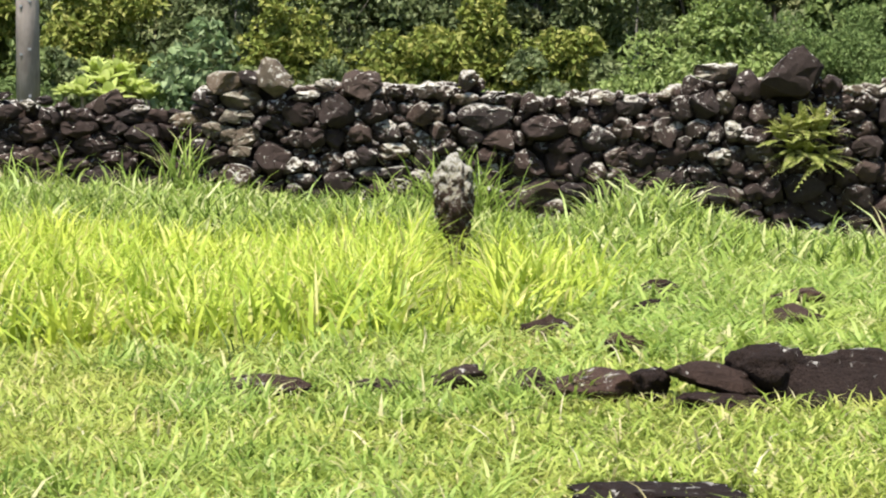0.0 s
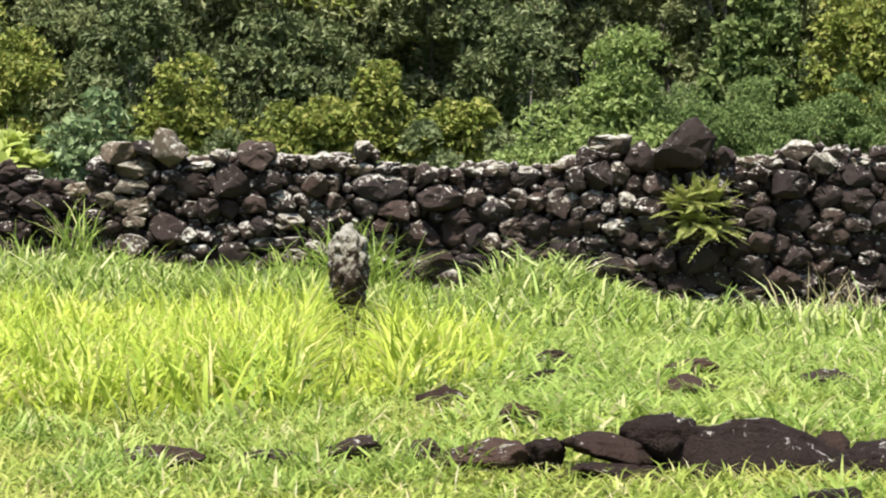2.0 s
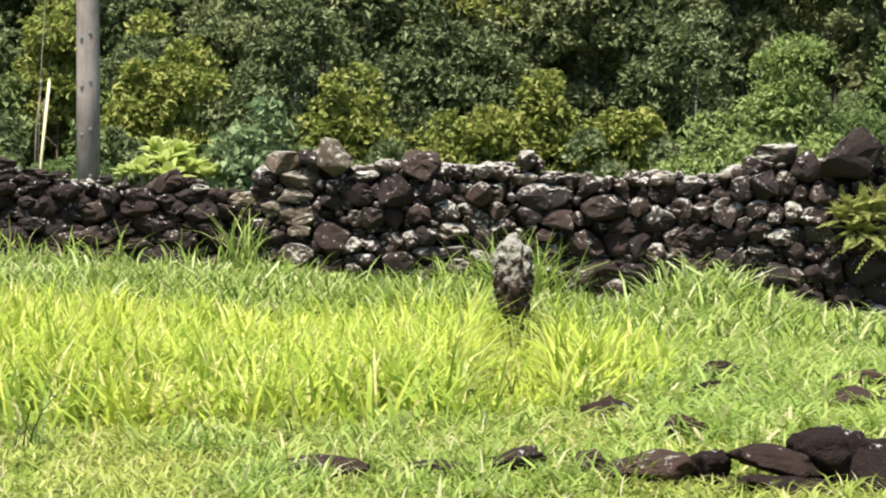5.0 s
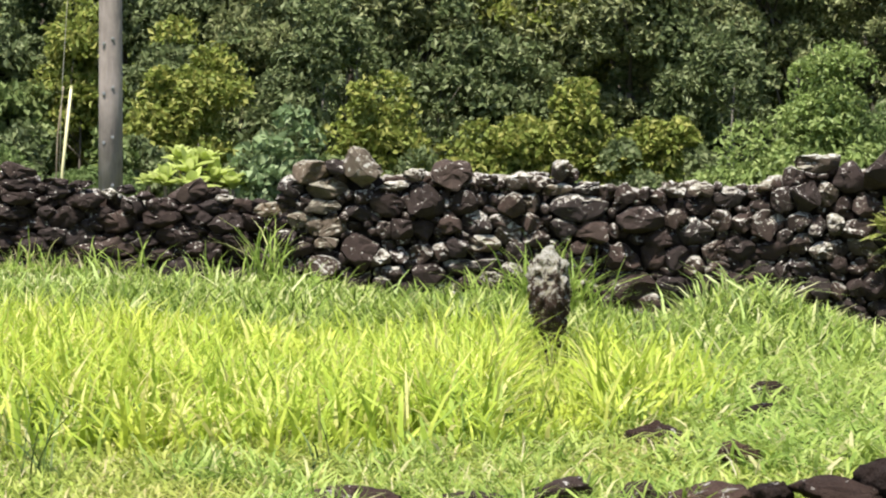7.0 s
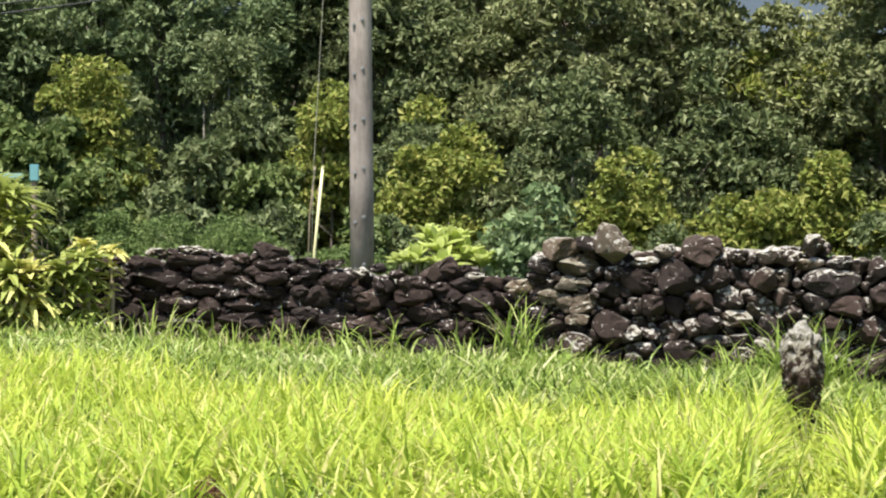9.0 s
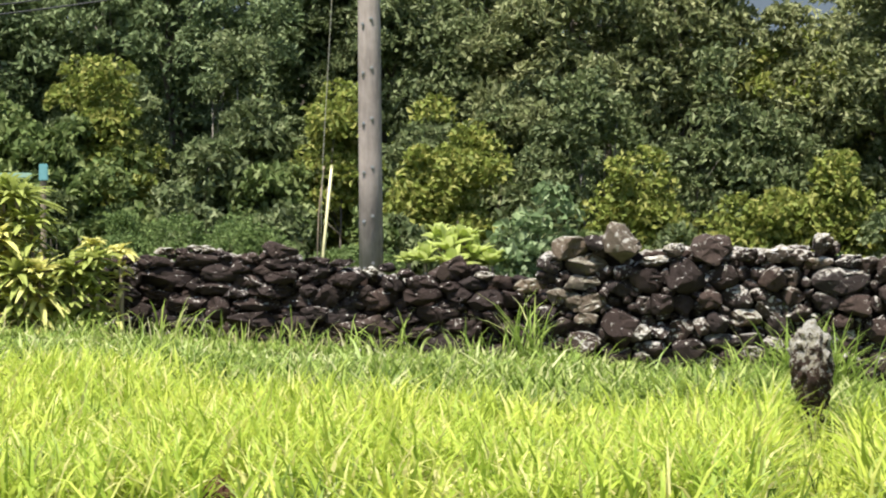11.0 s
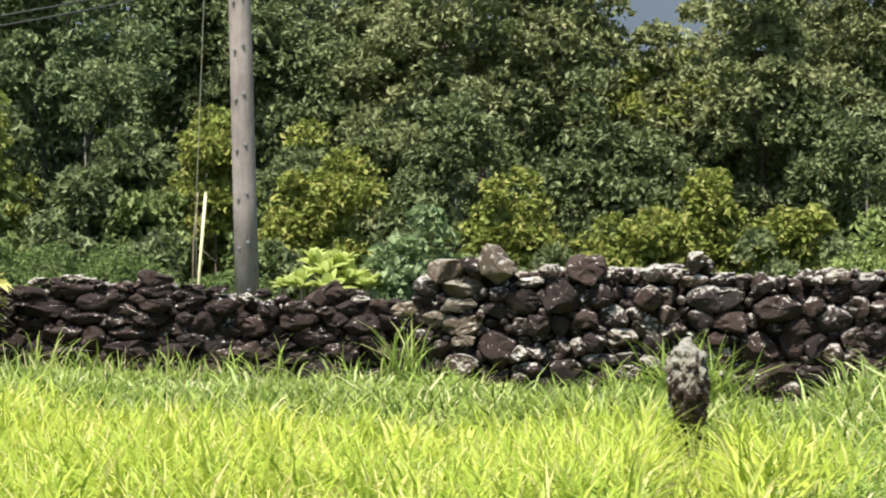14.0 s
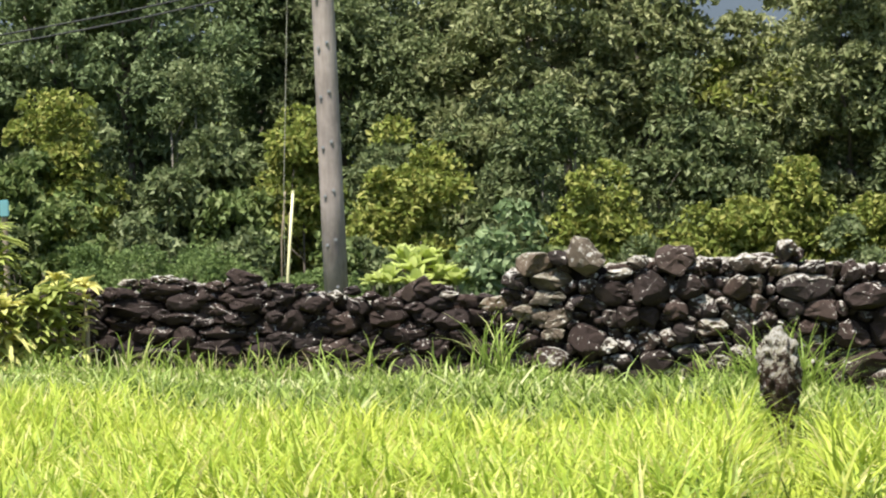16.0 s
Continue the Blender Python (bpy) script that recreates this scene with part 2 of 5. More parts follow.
def height(x, y):
    """Lie of the land: level near the eye, falling to the right along the wall, rising into a wooded slope."""
    x, y = np.asarray(x, float), np.asarray(y, float)
    s = step(y, 14, 32) * (1 - step(np.abs(x), 14, 40))
    z = s * (-0.068 * np.maximum(x, 0) - 0.05 * np.minimum(x, 0) - 0.22)
    z = z + 0.03 * np.sin(x * 0.9 + 1) * np.sin(y * 0.55) * step(y, 8, 14)
    z = z + 0.40 * np.exp(-((x - 2.65) / 0.95) ** 2 - ((y - 30.8) / 1.6) ** 2)
    z = z - 0.24 * np.exp(-((x - 0.2) / 2.4) ** 2) * step(y, 27, 32) - 0.08 * np.exp(-((x + 4.5) / 2.0) ** 2) * step(y, 28, 33)
    z = z - 0.20 * np.exp(-((x - 1.75) / 0.6) ** 2) * step(y, 26, 32)
    z = z - 0.18 * step(x, 3.2, 4.6) * step(y, 25, 32) * (1 - step(np.abs(x), 14, 40))
    return z + 6.5 * step(y, 58, 100) * (1 - step(np.abs(x), 90, 260)) * (1 - step(y, 150, 400))


def grid_ground():
    xs = np.unique(np.concatenate([np.linspace(-3000, -60, 14), np.linspace(-60, -14, 20), np.linspace(-14, 14, 90), np.linspace(14, 60, 20), np.linspace(60, 3000, 14)]))
    ys = np.unique(np.concatenate([np.linspace(-3000, -20, 14), np.linspace(-20, 8, 10), np.linspace(8, 40, 100), np.linspace(40, 110, 30), np.linspace(110, 3000, 16)]))
    gx, gy = np.meshgrid(xs, ys)
    v = np.stack([gx, gy, height(gx, gy)], -1).reshape(-1, 3)
    i = (np.arange(len(ys) - 1)[:, None] * len(xs) + np.arange(len(xs) - 1)[None]).ravel()
    n = len(xs)
    return mesh_from("ground", v, np.concatenate([np.stack([i, i + 1, i + n + 1], 1), np.stack([i, i + n + 1, i + n], 1)]), True)


tagged(part("ground", grid_ground(), SOIL), "grassy earth with thatch and bare brown patches", "ground", kind="structure")


def ridge():
    xs = np.linspace(-2600, 2600, 80)
    top = 300 + 60 * np.sin(xs * 0.0021) + 25 * np.sin(xs * 0.008 + 1)
    rows = []
    for k, f in enumerate((0, 0.5, 0.85, 1.0, 0.6, 0)):
        rows.append(np.stack([xs, np.full_like(xs, 2100 + 160 * k), top * f - 2], 1))
    v = np.concatenate(rows)
    n = len(xs)
    i = (np.arange(5)[:, None] * n + np.arange(n - 1)[None]).ravel()
    return mesh_from("ridge", v, np.concatenate([np.stack([i, i + 1, i + n + 1], 1), np.stack([i, i + n + 1, i + n], 1)]), True)


tagged(part("backdrop", ridge(), RIDGE), "distant mountain ridge with blue-grey haze in its colour", "mountain", kind="structure")


# ---- stones ----
def stone_mesh(seed, block=0.75, rough=0.14, cuts=6, sub=2):
    """A rounded lump with a few flattened faces, about 1 in half-width."""
    rng = random.Random(seed)
    bm = bmesh.new()
    bmesh.ops.create_icosphere(bm, subdivisions=sub, radius=1.0)
    off = Vector((rng.uniform(0, 99), rng.uniform(0, 99), rng.uniform(0, 99)))
    planes = []
    for _ in range(cuts):
        d = Vector((rng.uniform(-1, 1), rng.uniform(-1, 1), rng.uniform(-1, 1))).normalized()
        planes.append((d, rng.uniform(0.55, 0.86)))
    for v in bm.verts:
        p = Vector([math.copysign(abs(c) ** block, c) for c in v.co])
        p *= 1 + rough * noise.noise(v.co * 1.3 + off) * 1.6 + rough * 0.7 * noise.noise(v.co * 3.1 + off) + rough * 0.35 * noise.noise(v.co * 7.5 + off)
        for d, h in planes:
            over = p.dot(d) - h
            if over > 0:
                p -= d * over * 0.95
        v.co = p
    for f in bm.faces:
        f.smooth = True
    me = bpy.data.meshes.new("stone")
    bm.to_mesh(me)
    bm.free()
    return me


CHIPS = [stone_mesh(100 + k, 0.60 + 0.03 * (k % 6), 0.2, 11, 2) for k in range(16)]


def fill_wall(rng, x0, x1, top, foot, named, classes):
    """Places for the stones of a rubble wall: the named ones, a top course, then ever smaller ones into the gaps."""
    put = [tuple(s) for s in named]

    def free(x, z, a, b, gap):
        for X, Z, A, B, *_ in put:
            if math.hypot((x - X) / (a + A), (z - Z) / (b + B)) < gap:
                return False
        return True

    x = x0 + 0.1
    while x < x1:
        a, b = rng.uniform(0.10, 0.19), rng.uniform(0.07, 0.12)
        z = float(top(x)) - b
        if free(x, z, a, b, 0.75):
            put.append((x, z, a, b, rng.uniform(-18, 18), "pale" if rng.random() < 0.22 else "plain"))
        x += a * rng.uniform(1.3, 1.8)
    for (a0, a1), (b0, b1), tries, gap in classes:
        for _ in range(tries):
            x, a, b = rng.uniform(x0, x1), rng.uniform(a0, a1), rng.uniform(b0, b1)
            lo, hi = float(foot(x)) - 0.05, float(top(x)) - b
            if hi <= lo:
                continue
            z = rng.uniform(lo, hi)
            if free(x, z, a, b, gap):
                r = rng.random()
                put.append((x, z, a, b, rng.uniform(-25, 25), "dark" if r < 0.45 else "plain"))
    return put


def clip(poly, n, h):
    """The part of a convex outline where p . n <= h."""
    out = []
    for i, p in enumerate(poly):
        q = poly[(i + 1) % len(poly)]
        a, b = p[0] * n[0] + p[1] * n[1] - h, q[0] * n[0] + q[1] * n[1] - h
        if a <= 0:
            out.append(p)
        if a * b < 0:
            s = a / (a - b)
            out.append((p[0] + (q[0] - p[0]) * s, p[1] + (q[1] - p[1]) * s))
    return out


def outline(places, k, joint, spread=1.7, k2=1.7):
    """The outline of stone k: its own rough block, cut off half way to each neighbour."""
    x, z, a, b, tilt, _ = places[k]
    rng = random.Random(k * 7 + 1)
    c, s = math.cos(radians(-tilt)), math.sin(radians(-tilt))
    poly = []
    start = rng.uniform(-0.3, 0.3)
    sides = rng.choice((5, 6, 6, 7))
    for i in range(sides):
        w = 2 * math.pi * (i + start + rng.uniform(-0.36, 0.36)) / sides
        r = spread * rng.uniform(0.90, 1.22) / (abs(math.cos(w)) ** 3 + abs(math.sin(w)) ** 3) ** (1 / 3)
        u, v = a * r * math.cos(w), b * r * math.sin(w)
        poly.append((c * u - s * v, s * u + c * v))
    for j, (X, Z, A, B, *_) in enumerate(places):
        dx, dz = X - x, Z - z
        if j == k or abs(dx) > 1.8 * (a + A) or abs(dz) > 1.8 * (b + B):
            continue
        # work in a space squeezed so that flat stones meet along level joints
        far = math.hypot(dx, dz * k2)
        if far < 1e-6:
            continue
        share = 0.5 + 0.5 * (a * b - A * B) / (a * b + A * B) * 0.75
        n = (dx, dz * k2 * k2)
        size = math.hypot(*n)
        poly = clip(poly, (n[0] / size, n[1] / size), (dx * n[0] + dz * n[1]) / size * share - joint)
        if len(poly) < 3:
            return None
    return poly


def rounded(poly, n=18):
    """Corners cut once, then n even steps round the outline."""
    soft = []
    for i, p in enumerate(poly):
        q = poly[(i + 1) % len(poly)]
        soft += [(p[0] * 0.96 + q[0] * 0.04, p[1] * 0.96 + q[1] * 0.04), (p[0] * 0.04 + q[0] * 0.96, p[1] * 0.04 + q[1] * 0.96)]
    pts = np.array(soft + soft[:1])
    run = np.concatenate([[0], np.cumsum(np.hypot(*np.diff(pts, axis=0).T))])
    s = np.linspace(0, run[-1], n, endpoint=False)
    return np.stack([np.interp(s, run, pts[:, 0]), np.interp(s, run, pts[:, 1])], 1)


def face_stone(poly, rng, depth, n=18):
    """A wall stone with a bulging, faceted, uneven face towards -y."""
    ring = rounded(poly, n)
    mid = ring.mean(0)
    lean = (rng.uniform(-0.6, 0.6), rng.uniform(-0.45, 0.6))
    bulge = rng.uniform(0.14, 0.34) * min(np.ptp(ring[:, 0]), np.ptp(ring[:, 1]))
    off = Vector((rng.uniform(0, 90), rng.uniform(0, 90), rng.uniform(0, 90)))
    verts = []
    for scale, y in ((0.86, depth), (1.0, depth * 0.35), (0.995, 0.0), (0.975, -0.70 * bulge), (0.88, -0.95 * bulge), (0.46, -1.0 * bulge)):
        for p in ring:
            q = mid + (p - mid) * scale
            yy = y + (lean[0] * (q[0] - mid[0]) + lean[1] * (q[1] - mid[1])) * (1 if y <= 0 else 0)
            d = noise.noise(Vector((q[0], yy, q[1])) * 8 + off) * 0.050 + noise.noise(Vector((q[0], yy, q[1])) * 20 + off) * 0.030
            g = (p - mid) / (np.hypot(*(p - mid)) + 1e-6)
            verts.append((q[0] + g[0] * d * (0.7 if y <= 0 else 0), yy - d * (1.2 if y <= 0 else 0), q[1] + g[1] * d * 0.7))
    verts.append((mid[0], -bulge * 1.02 + rng.uniform(-0.01, 0.01), mid[1]))
    verts = np.array(verts)
    half = np.array([np.ptp(ring[:, 0]) / 2, 1.15 * bulge + 0.02, np.ptp(ring[:, 1]) / 2])
    centre = np.array([mid[0], 0.0, mid[1]])
    for _ in range(6):
        d = np.array([rng.uniform(-1, 1), rng.uniform(-1.0, -0.1), rng.uniform(-1, 1)])
        d /= np.linalg.norm(d)
        over = ((verts - centre) / half) @ d - rng.uniform(0.6, 0.92)
        verts = verts - np.outer(np.clip(over, 0, None) * 0.95, d) * half
    tris = []
    for r in range(5):
        for i in range(n):
            p, q = r * n + i, r * n + (i + 1) % n
            tris += [(p, p + n, q + n), (p, q + n, q)]
    for i in range(n):
        tris.append((5 * n + i, 6 * n, 5 * n + (i + 1) % n))
    tris += [(0, i, i + 1) for i in range(1, n - 1)]
    return verts, np.array(tris)


def rubble_wall(label, x0, x1, face, top, foot, named, classes, seed, limit=290, core_gap=0.24, spread=1.38, level=1.5, common=ROCK):
    rng = random.Random(seed)
    root = thing("stone_wall", label, "wall", kind="structure")
    places = fill_wall(rng, x0, x1, top, foot, named, classes)
    kinds = {"plain": common, "dark": ROCK_DARK, "slab": ROCK_DARK, "pale": ROCK_PALE, "tan": ROCK_TAN}
    small = []
    order = sorted(range(len(places)), key=lambda k: -places[k][2] * places[k][3])
    for rank, k in enumerate(order):
        x, z, a, b, tilt, look_kind = places[k]
        poly = outline(places, k, -0.006, spread if z + b < top(x) - 0.12 else 1.12, level) if look_kind != "slab" else outline(places[k:k + 1], 0, 0, 0.95, level)
        if not poly:
            continue
        depth = max(0.14, (a + b) * 0.6)
        y = face(x) + rng.uniform(-0.07, 0.06) + (0.06 if a * b < 0.007 else 0.0) + (-0.04 if look_kind == "slab" else 0.05)
        v, t = face_stone(poly, rng, depth, 18 if rank < limit else 10)
        if rank < limit:
            ob = part("stone", mesh_from("stone", v, t, False), kinds[look_kind], root)
            ob.location = (x, y, z)
        else:
            small.append((v + [x, y, z], t))
    if small:
        v, t = join(small)
        tagged(part("wedge_stones", mesh_from("wedge_stones", v, t, True), ROCK, root, "small dark wedge stones packed in the joints"), kind="stuff")
    xs = np.linspace(x0 + 0.05, x1, 80)
    rows = []
    jit = np.array([rng.uniform(-0.03, 0.03) for _ in xs])
    for back in (0, 1):
        off = core_gap if back == 0 else 0.75
        yy = np.array([face(float(x)) for x in xs]) + off
        rows.append(np.stack([xs, yy, np.array([foot(float(x)) for x in xs]) - 0.3], 1))
        rows.append(np.stack([xs, yy + 0.08 * (1 - 2 * back), np.array([top(float(x)) for x in xs]) - 0.14 + jit], 1))
    rows = [rows[0], rows[1], rows[3], rows[2]]
    n = len(xs)
    i = (np.arange(3)[:, None] * n + np.arange(n - 1)[None]).ravel()
    tris = np.concatenate([np.stack([i, i + 1, i + n + 1], 1), np.stack([i, i + n + 1, i + n], 1), np.array([[0, n, 2 * n], [0, 2 * n, 3 * n], [n - 1, 3 * n - 1, 2 * n - 1], [n - 1, 4 * n - 1, 3 * n - 1]])])
    part("rubble_core", mesh_from("rubble_core", np.concatenate(rows), tris), ROCK_DARK, root, "dark earth and rubble heart of the wall")
    # cap stones over the thickness of the top
    caps = []
    x = x0 + 0.2
    while x < x1:
        for back in (0.3, 0.55):
            me = CHIPS[rng.randrange(16)]
            c = np.empty(len(me.vertices) * 3, np.float32)
            me.vertices.foreach_get("co", c)
            a = rng.uniform(0.1, 0.17)
            mm = np.array(pose(x + rng.uniform(-0.1, 0.1), face(x) + back, float(top(x)) - 0.13, rng.uniform(-20, 20), rng.uniform(-20, 20), rng.uniform(0, 180)) @ Matrix.Diagonal((a, a, a * 0.7, 1)))
            caps.append((c.reshape(-1, 3) @ mm[:3, :3].T + mm[:3, 3], np.array([p.vertices[:] for p in me.polygons])))
        x += 0.26
    v, t = join(caps)
    tagged(part("cap_stones", mesh_from("cap_stones", v, t, True), ROCK, root, "loose stones over the top of the wall"), kind="stuff")
    return root


def lerp(px, pz):
    return lambda x: float(np.interp(x, px, pz))


# the stones of the tall wall, stretch by stretch: x, z, half-width, half-height, tilt, look
STONES_TALL = [
    [(4.84, 1.33, 0.42, 0.29, -34, "slab")],
    [(-2.02, 1.25, 0.19, 0.14, -8, "tan"), (-1.39, 1.28, 0.23, 0.20, 28, "tan"), (-1.84, 1.05, 0.19, 0.14, 8, "tan"), (-1.86, 0.84, 0.26, 0.06, 8, "tan"), (-1.75, 0.59, 0.14, 0.11, 0, "tan"), (-1.98, 0.61, 0.08, 0.12, 0, "tan"), (-2.16, 0.68, 0.14, 0.08, 30, "tan"), (-2.48, 0.80, 0.18, 0.07, -5, "tan"), (-2.29, 0.45, 0.11, 0.10, 0, "dark"), (-1.80, 0.41, 0.18, 0.05, 0, "tan"), (-1.43, 0.33, 0.16, 0.27, -8, "dark"), (-1.44, 0.77, 0.15, 0.09, 0, "dark"), (-1.09, 0.85, 0.17, 0.14, -10, "dark"), (-1.03, 1.08, 0.18, 0.06, -5, "pale"), (-0.67, 0.91, 0.21, 0.21, 10, "dark"), (-0.94, 0.57, 0.16, 0.11, 0, "dark")],
    [(-0.69, 0.57, 0.12, 0.11, 0, "dark"), (-1.14, 0.57, 0.08, 0.10, 0, "plain"), (-1.18, 0.25, 0.09, 0.09, 0, "pale"), (-0.98, 0.27, 0.12, 0.08, 0, "plain"), (-0.71, 0.29, 0.14, 0.09, 0, "plain"), (-0.81, 0.41, 0.04, 0.05, 0, "pale"), (-0.37, 1.22, 0.25, 0.15, 5, "dark"), (-0.21, 0.89, 0.14, 0.17, 0, "dark"), (0.04, 1.14, 0.13, 0.08, 0, "plain"), (0.45, 1.16, 0.21, 0.10, -8, "pale"), (0.65, 1.11, 0.10, 0.09, 0, "plain"), (0.89, 1.04, 0.21, 0.05, -5, "pale"), (0.93, 1.26, 0.12, 0.12, 0, "pale"), (0.00, 0.91, 0.08, 0.07, 0, "plain"), (0.18, 0.93, 0.09, 0.07, 0, "pale"), (0.36, 0.86, 0.14, 0.12, -15, "plain")],
    [(0.58, 0.88, 0.10, 0.10, 0, "pale"), (-0.05, 0.64, 0.18, 0.14, -45, "plain"), (-0.36, 0.62, 0.12, 0.10, 0, "dark"), (0.18, 0.67, 0.14, 0.06, 10, "plain"), (0.32, 0.52, 0.15, 0.09, -10, "pale"), (0.59, 0.66, 0.13, 0.08, 15, "plain"), (0.03, 0.40, 0.19, 0.08, -12, "pale"), (-0.29, 0.34, 0.12, 0.10, 0, "dark"), (-0.47, 0.32, 0.08, 0.10, 0, "plain"), (-0.24, 0.12, 0.21, 0.07, 0, "plain"), (0.12, 0.16, 0.14, 0.07, 0, "plain"), (1.16, 0.84, 0.40, 0.16, -6, "plain"), (1.32, 0.55, 0.21, 0.12, 0, "dark"), (0.98, 0.61, 0.14, 0.12, 0, "plain"), (1.25, 1.03, 0.16, 0.08, 0, "plain"), (1.47, 1.01, 0.12, 0.10, 20, "plain")],
    [(1.56, 0.55, 0.06, 0.11, 0, "pale"), (1.64, 0.24, 0.21, 0.16, 0, "dark"), (1.69, 0.98, 0.12, 0.12, 20, "plain"), (1.89, 0.69, 0.29, 0.17, -28, "dark"), (1.93, 0.98, 0.09, 0.08, 0, "plain"), (2.08, 0.94, 0.08, 0.10, 0, "dark"), (2.13, 0.49, 0.26, 0.08, -4, "dark"), (2.27, 0.71, 0.13, 0.10, 0, "plain"), (2.27, 1.04, 0.14, 0.08, 0, "pale"), (2.57, 0.86, 0.19, 0.10, 0, "dark"), (2.57, 1.04, 0.16, 0.06, 0, "pale"), (2.93, 0.97, 0.19, 0.12, 0, "plain"), (2.81, 0.68, 0.12, 0.12, 0, "plain"), (3.06, 0.67, 0.14, 0.10, -20, "dark"), (2.50, 0.56, 0.16, 0.16, -30, "plain"), (3.34, 0.65, 0.17, 0.13, -15, "plain")],
    [(2.75, 0.34, 0.12, 0.14, 0, "plain"), (3.03, 0.36, 0.17, 0.11, 0, "dark"), (3.40, 0.35, 0.16, 0.10, 10, "dark"), (2.51, 0.15, 0.10, 0.12, 0, "plain"), (2.30, 0.25, 0.12, 0.12, 0, "dark"), (2.03, 0.23, 0.12, 0.15, 0, "dark"), (2.20, -0.07, 0.18, 0.08, 0, "dark"), (1.75, -0.08, 0.27, 0.17, -20, "dark"), (3.06, 0.14, 0.14, 0.07, 0, "dark"), (3.33, 0.15, 0.10, 0.08, 0, "plain"), (3.51, 0.05, 0.11, 0.15, 15, "plain"), (3.53, 0.94, 0.12, 0.13, 0, "plain"), (3.80, 0.98, 0.16, 0.18, 0, "dark"), (3.29, 0.89, 0.12, 0.07, 0, "plain"), (3.33, 1.09, 0.13, 0.06, -10, "pale"), (3.98, 1.37, 0.27, 0.10, -3, "pale")],
    [(4.08, 1.01, 0.09, 0.22, 8, "pale"), (3.73, 0.69, 0.17, 0.09, -5, "plain"), (3.93, 0.62, 0.10, 0.13, 0, "plain"), (3.56, 0.50, 0.10, 0.08, 0, "plain"), (3.74, 0.43, 0.12, 0.10, 0, "plain"), (3.98, 0.35, 0.12, 0.09, 0, "pale"), (3.77, 0.14, 0.14, 0.09, 0, "plain"), (3.96, -0.10, 0.12, 0.14, 0, "dark"), (3.78, -0.17, 0.08, 0.09, 0, "plain"), (4.34, 1.18, 0.18, 0.20, 0, "dark"), (4.24, 0.90, 0.10, 0.10, 0, "dark"), (4.52, 0.87, 0.14, 0.12, -10, "plain"), (4.14, 0.65, 0.08, 0.11, 0, "pale"), (4.42, 0.62, 0.20, 0.11, -5, "plain"), (4.32, 0.76, 0.12, 0.05, 0, "dark"), (4.46, 0.41, 0.16, 0.08, 5, "pale")],
    [(4.18, 0.17, 0.13, 0.09, 0, "dark"), (4.43, 0.15, 0.14, 0.07, 0, "plain"), (4.18, -0.13, 0.11, 0.10, 0, "plain"), (4.40, -0.09, 0.10, 0.09, 0, "dark"), (4.64, -0.06, 0.14, 0.18, 0, "dark"), (4.97, -0.03, 0.23, 0.16, 0, "dark"), (5.23, -0.24, 0.18, 0.20, 10, "dark"), (5.67, -0.15, 0.21, 0.13, -8, "plain"), (5.54, 0.08, 0.14, 0.12, 0, "dark"), (5.32, 0.07, 0.08, 0.08, 0, "plain"), (5.81, 0.17, 0.15, 0.12, -10, "dark"), (6.03, 0.14, 0.11, 0.14, 0, "dark"), (5.84, 0.48, 0.21, 0.12, -18, "dark"), (6.23, 0.49, 0.23, 0.20, -22, "dark"), (6.18, 0.86, 0.21, 0.20, 0, "dark"), (5.47, 0.63, 0.12, 0.10, 0, "plain")],
    [(5.74, 0.68, 0.18, 0.08, -15, "plain"), (5.60, 0.84, 0.17, 0.06, -8, "plain"), (5.51, 0.39, 0.08, 0.08, 0, "pale"), (5.31, 1.21, 0.15, 0.13, 0, "dark"), (5.16, 1.27, 0.06, 0.15, -38, "pale"), (5.45, 1.00, 0.15, 0.11, 0, "dark"), (5.61, 1.14, 0.15, 0.06, -14, "pale"), (5.92, 1.14, 0.19, 0.07, -10, "pale"), (6.25, 1.29, 0.21, 0.10, -8, "pale"), (5.79, 1.00, 0.17, 0.08, 0, "plain"), (6.23, -0.00, 0.19, 0.11, 0, "dark"), (6.08, -0.32, 0.21, 0.14, 0, "dark"), (5.55, -0.45, 0.17, 0.08, 0, "dark"), (4.84, -0.33, 0.18, 0.14, 0, "dark"), (4.29, -0.32, 0.18, 0.08, 0, "dark"), (3.88, -0.34, 0.14, 0.07, 0, "dark")],
    [(6.63, 0.72, 0.18, 0.12, 0, "dark"), (6.99, 0.68, 0.21, 0.15, -25, "dark"), (7.01, 0.99, 0.19, 0.14, 0, "dark"), (7.07, 1.15, 0.17, 0.05, 0, "pale"), (7.33, 1.24, 0.17, 0.10, 0, "dark"), (7.33, 0.50, 0.19, 0.17, 0, "dark"), (6.78, 0.23, 0.15, 0.10, 0, "dark"), (7.06, 0.16, 0.21, 0.11, -5, "dark"), (7.40, 0.15, 0.14, 0.12, 0, "dark"), (6.78, 0.03, 0.14, 0.09, 0, "plain"), (6.79, -0.29, 0.14, 0.16, 0, "dark"), (7.27, -0.25, 0.21, 0.14, 0, "dark"), (6.57, 1.15, 0.16, 0.10, 0, "pale"), (6.68, 0.49, 0.14, 0.10, 0, "plain"), (7.00, 0.41, 0.15, 0.10, 0, "plain"), (6.51, 0.29, 0.11, 0.12, 0, "plain")]]
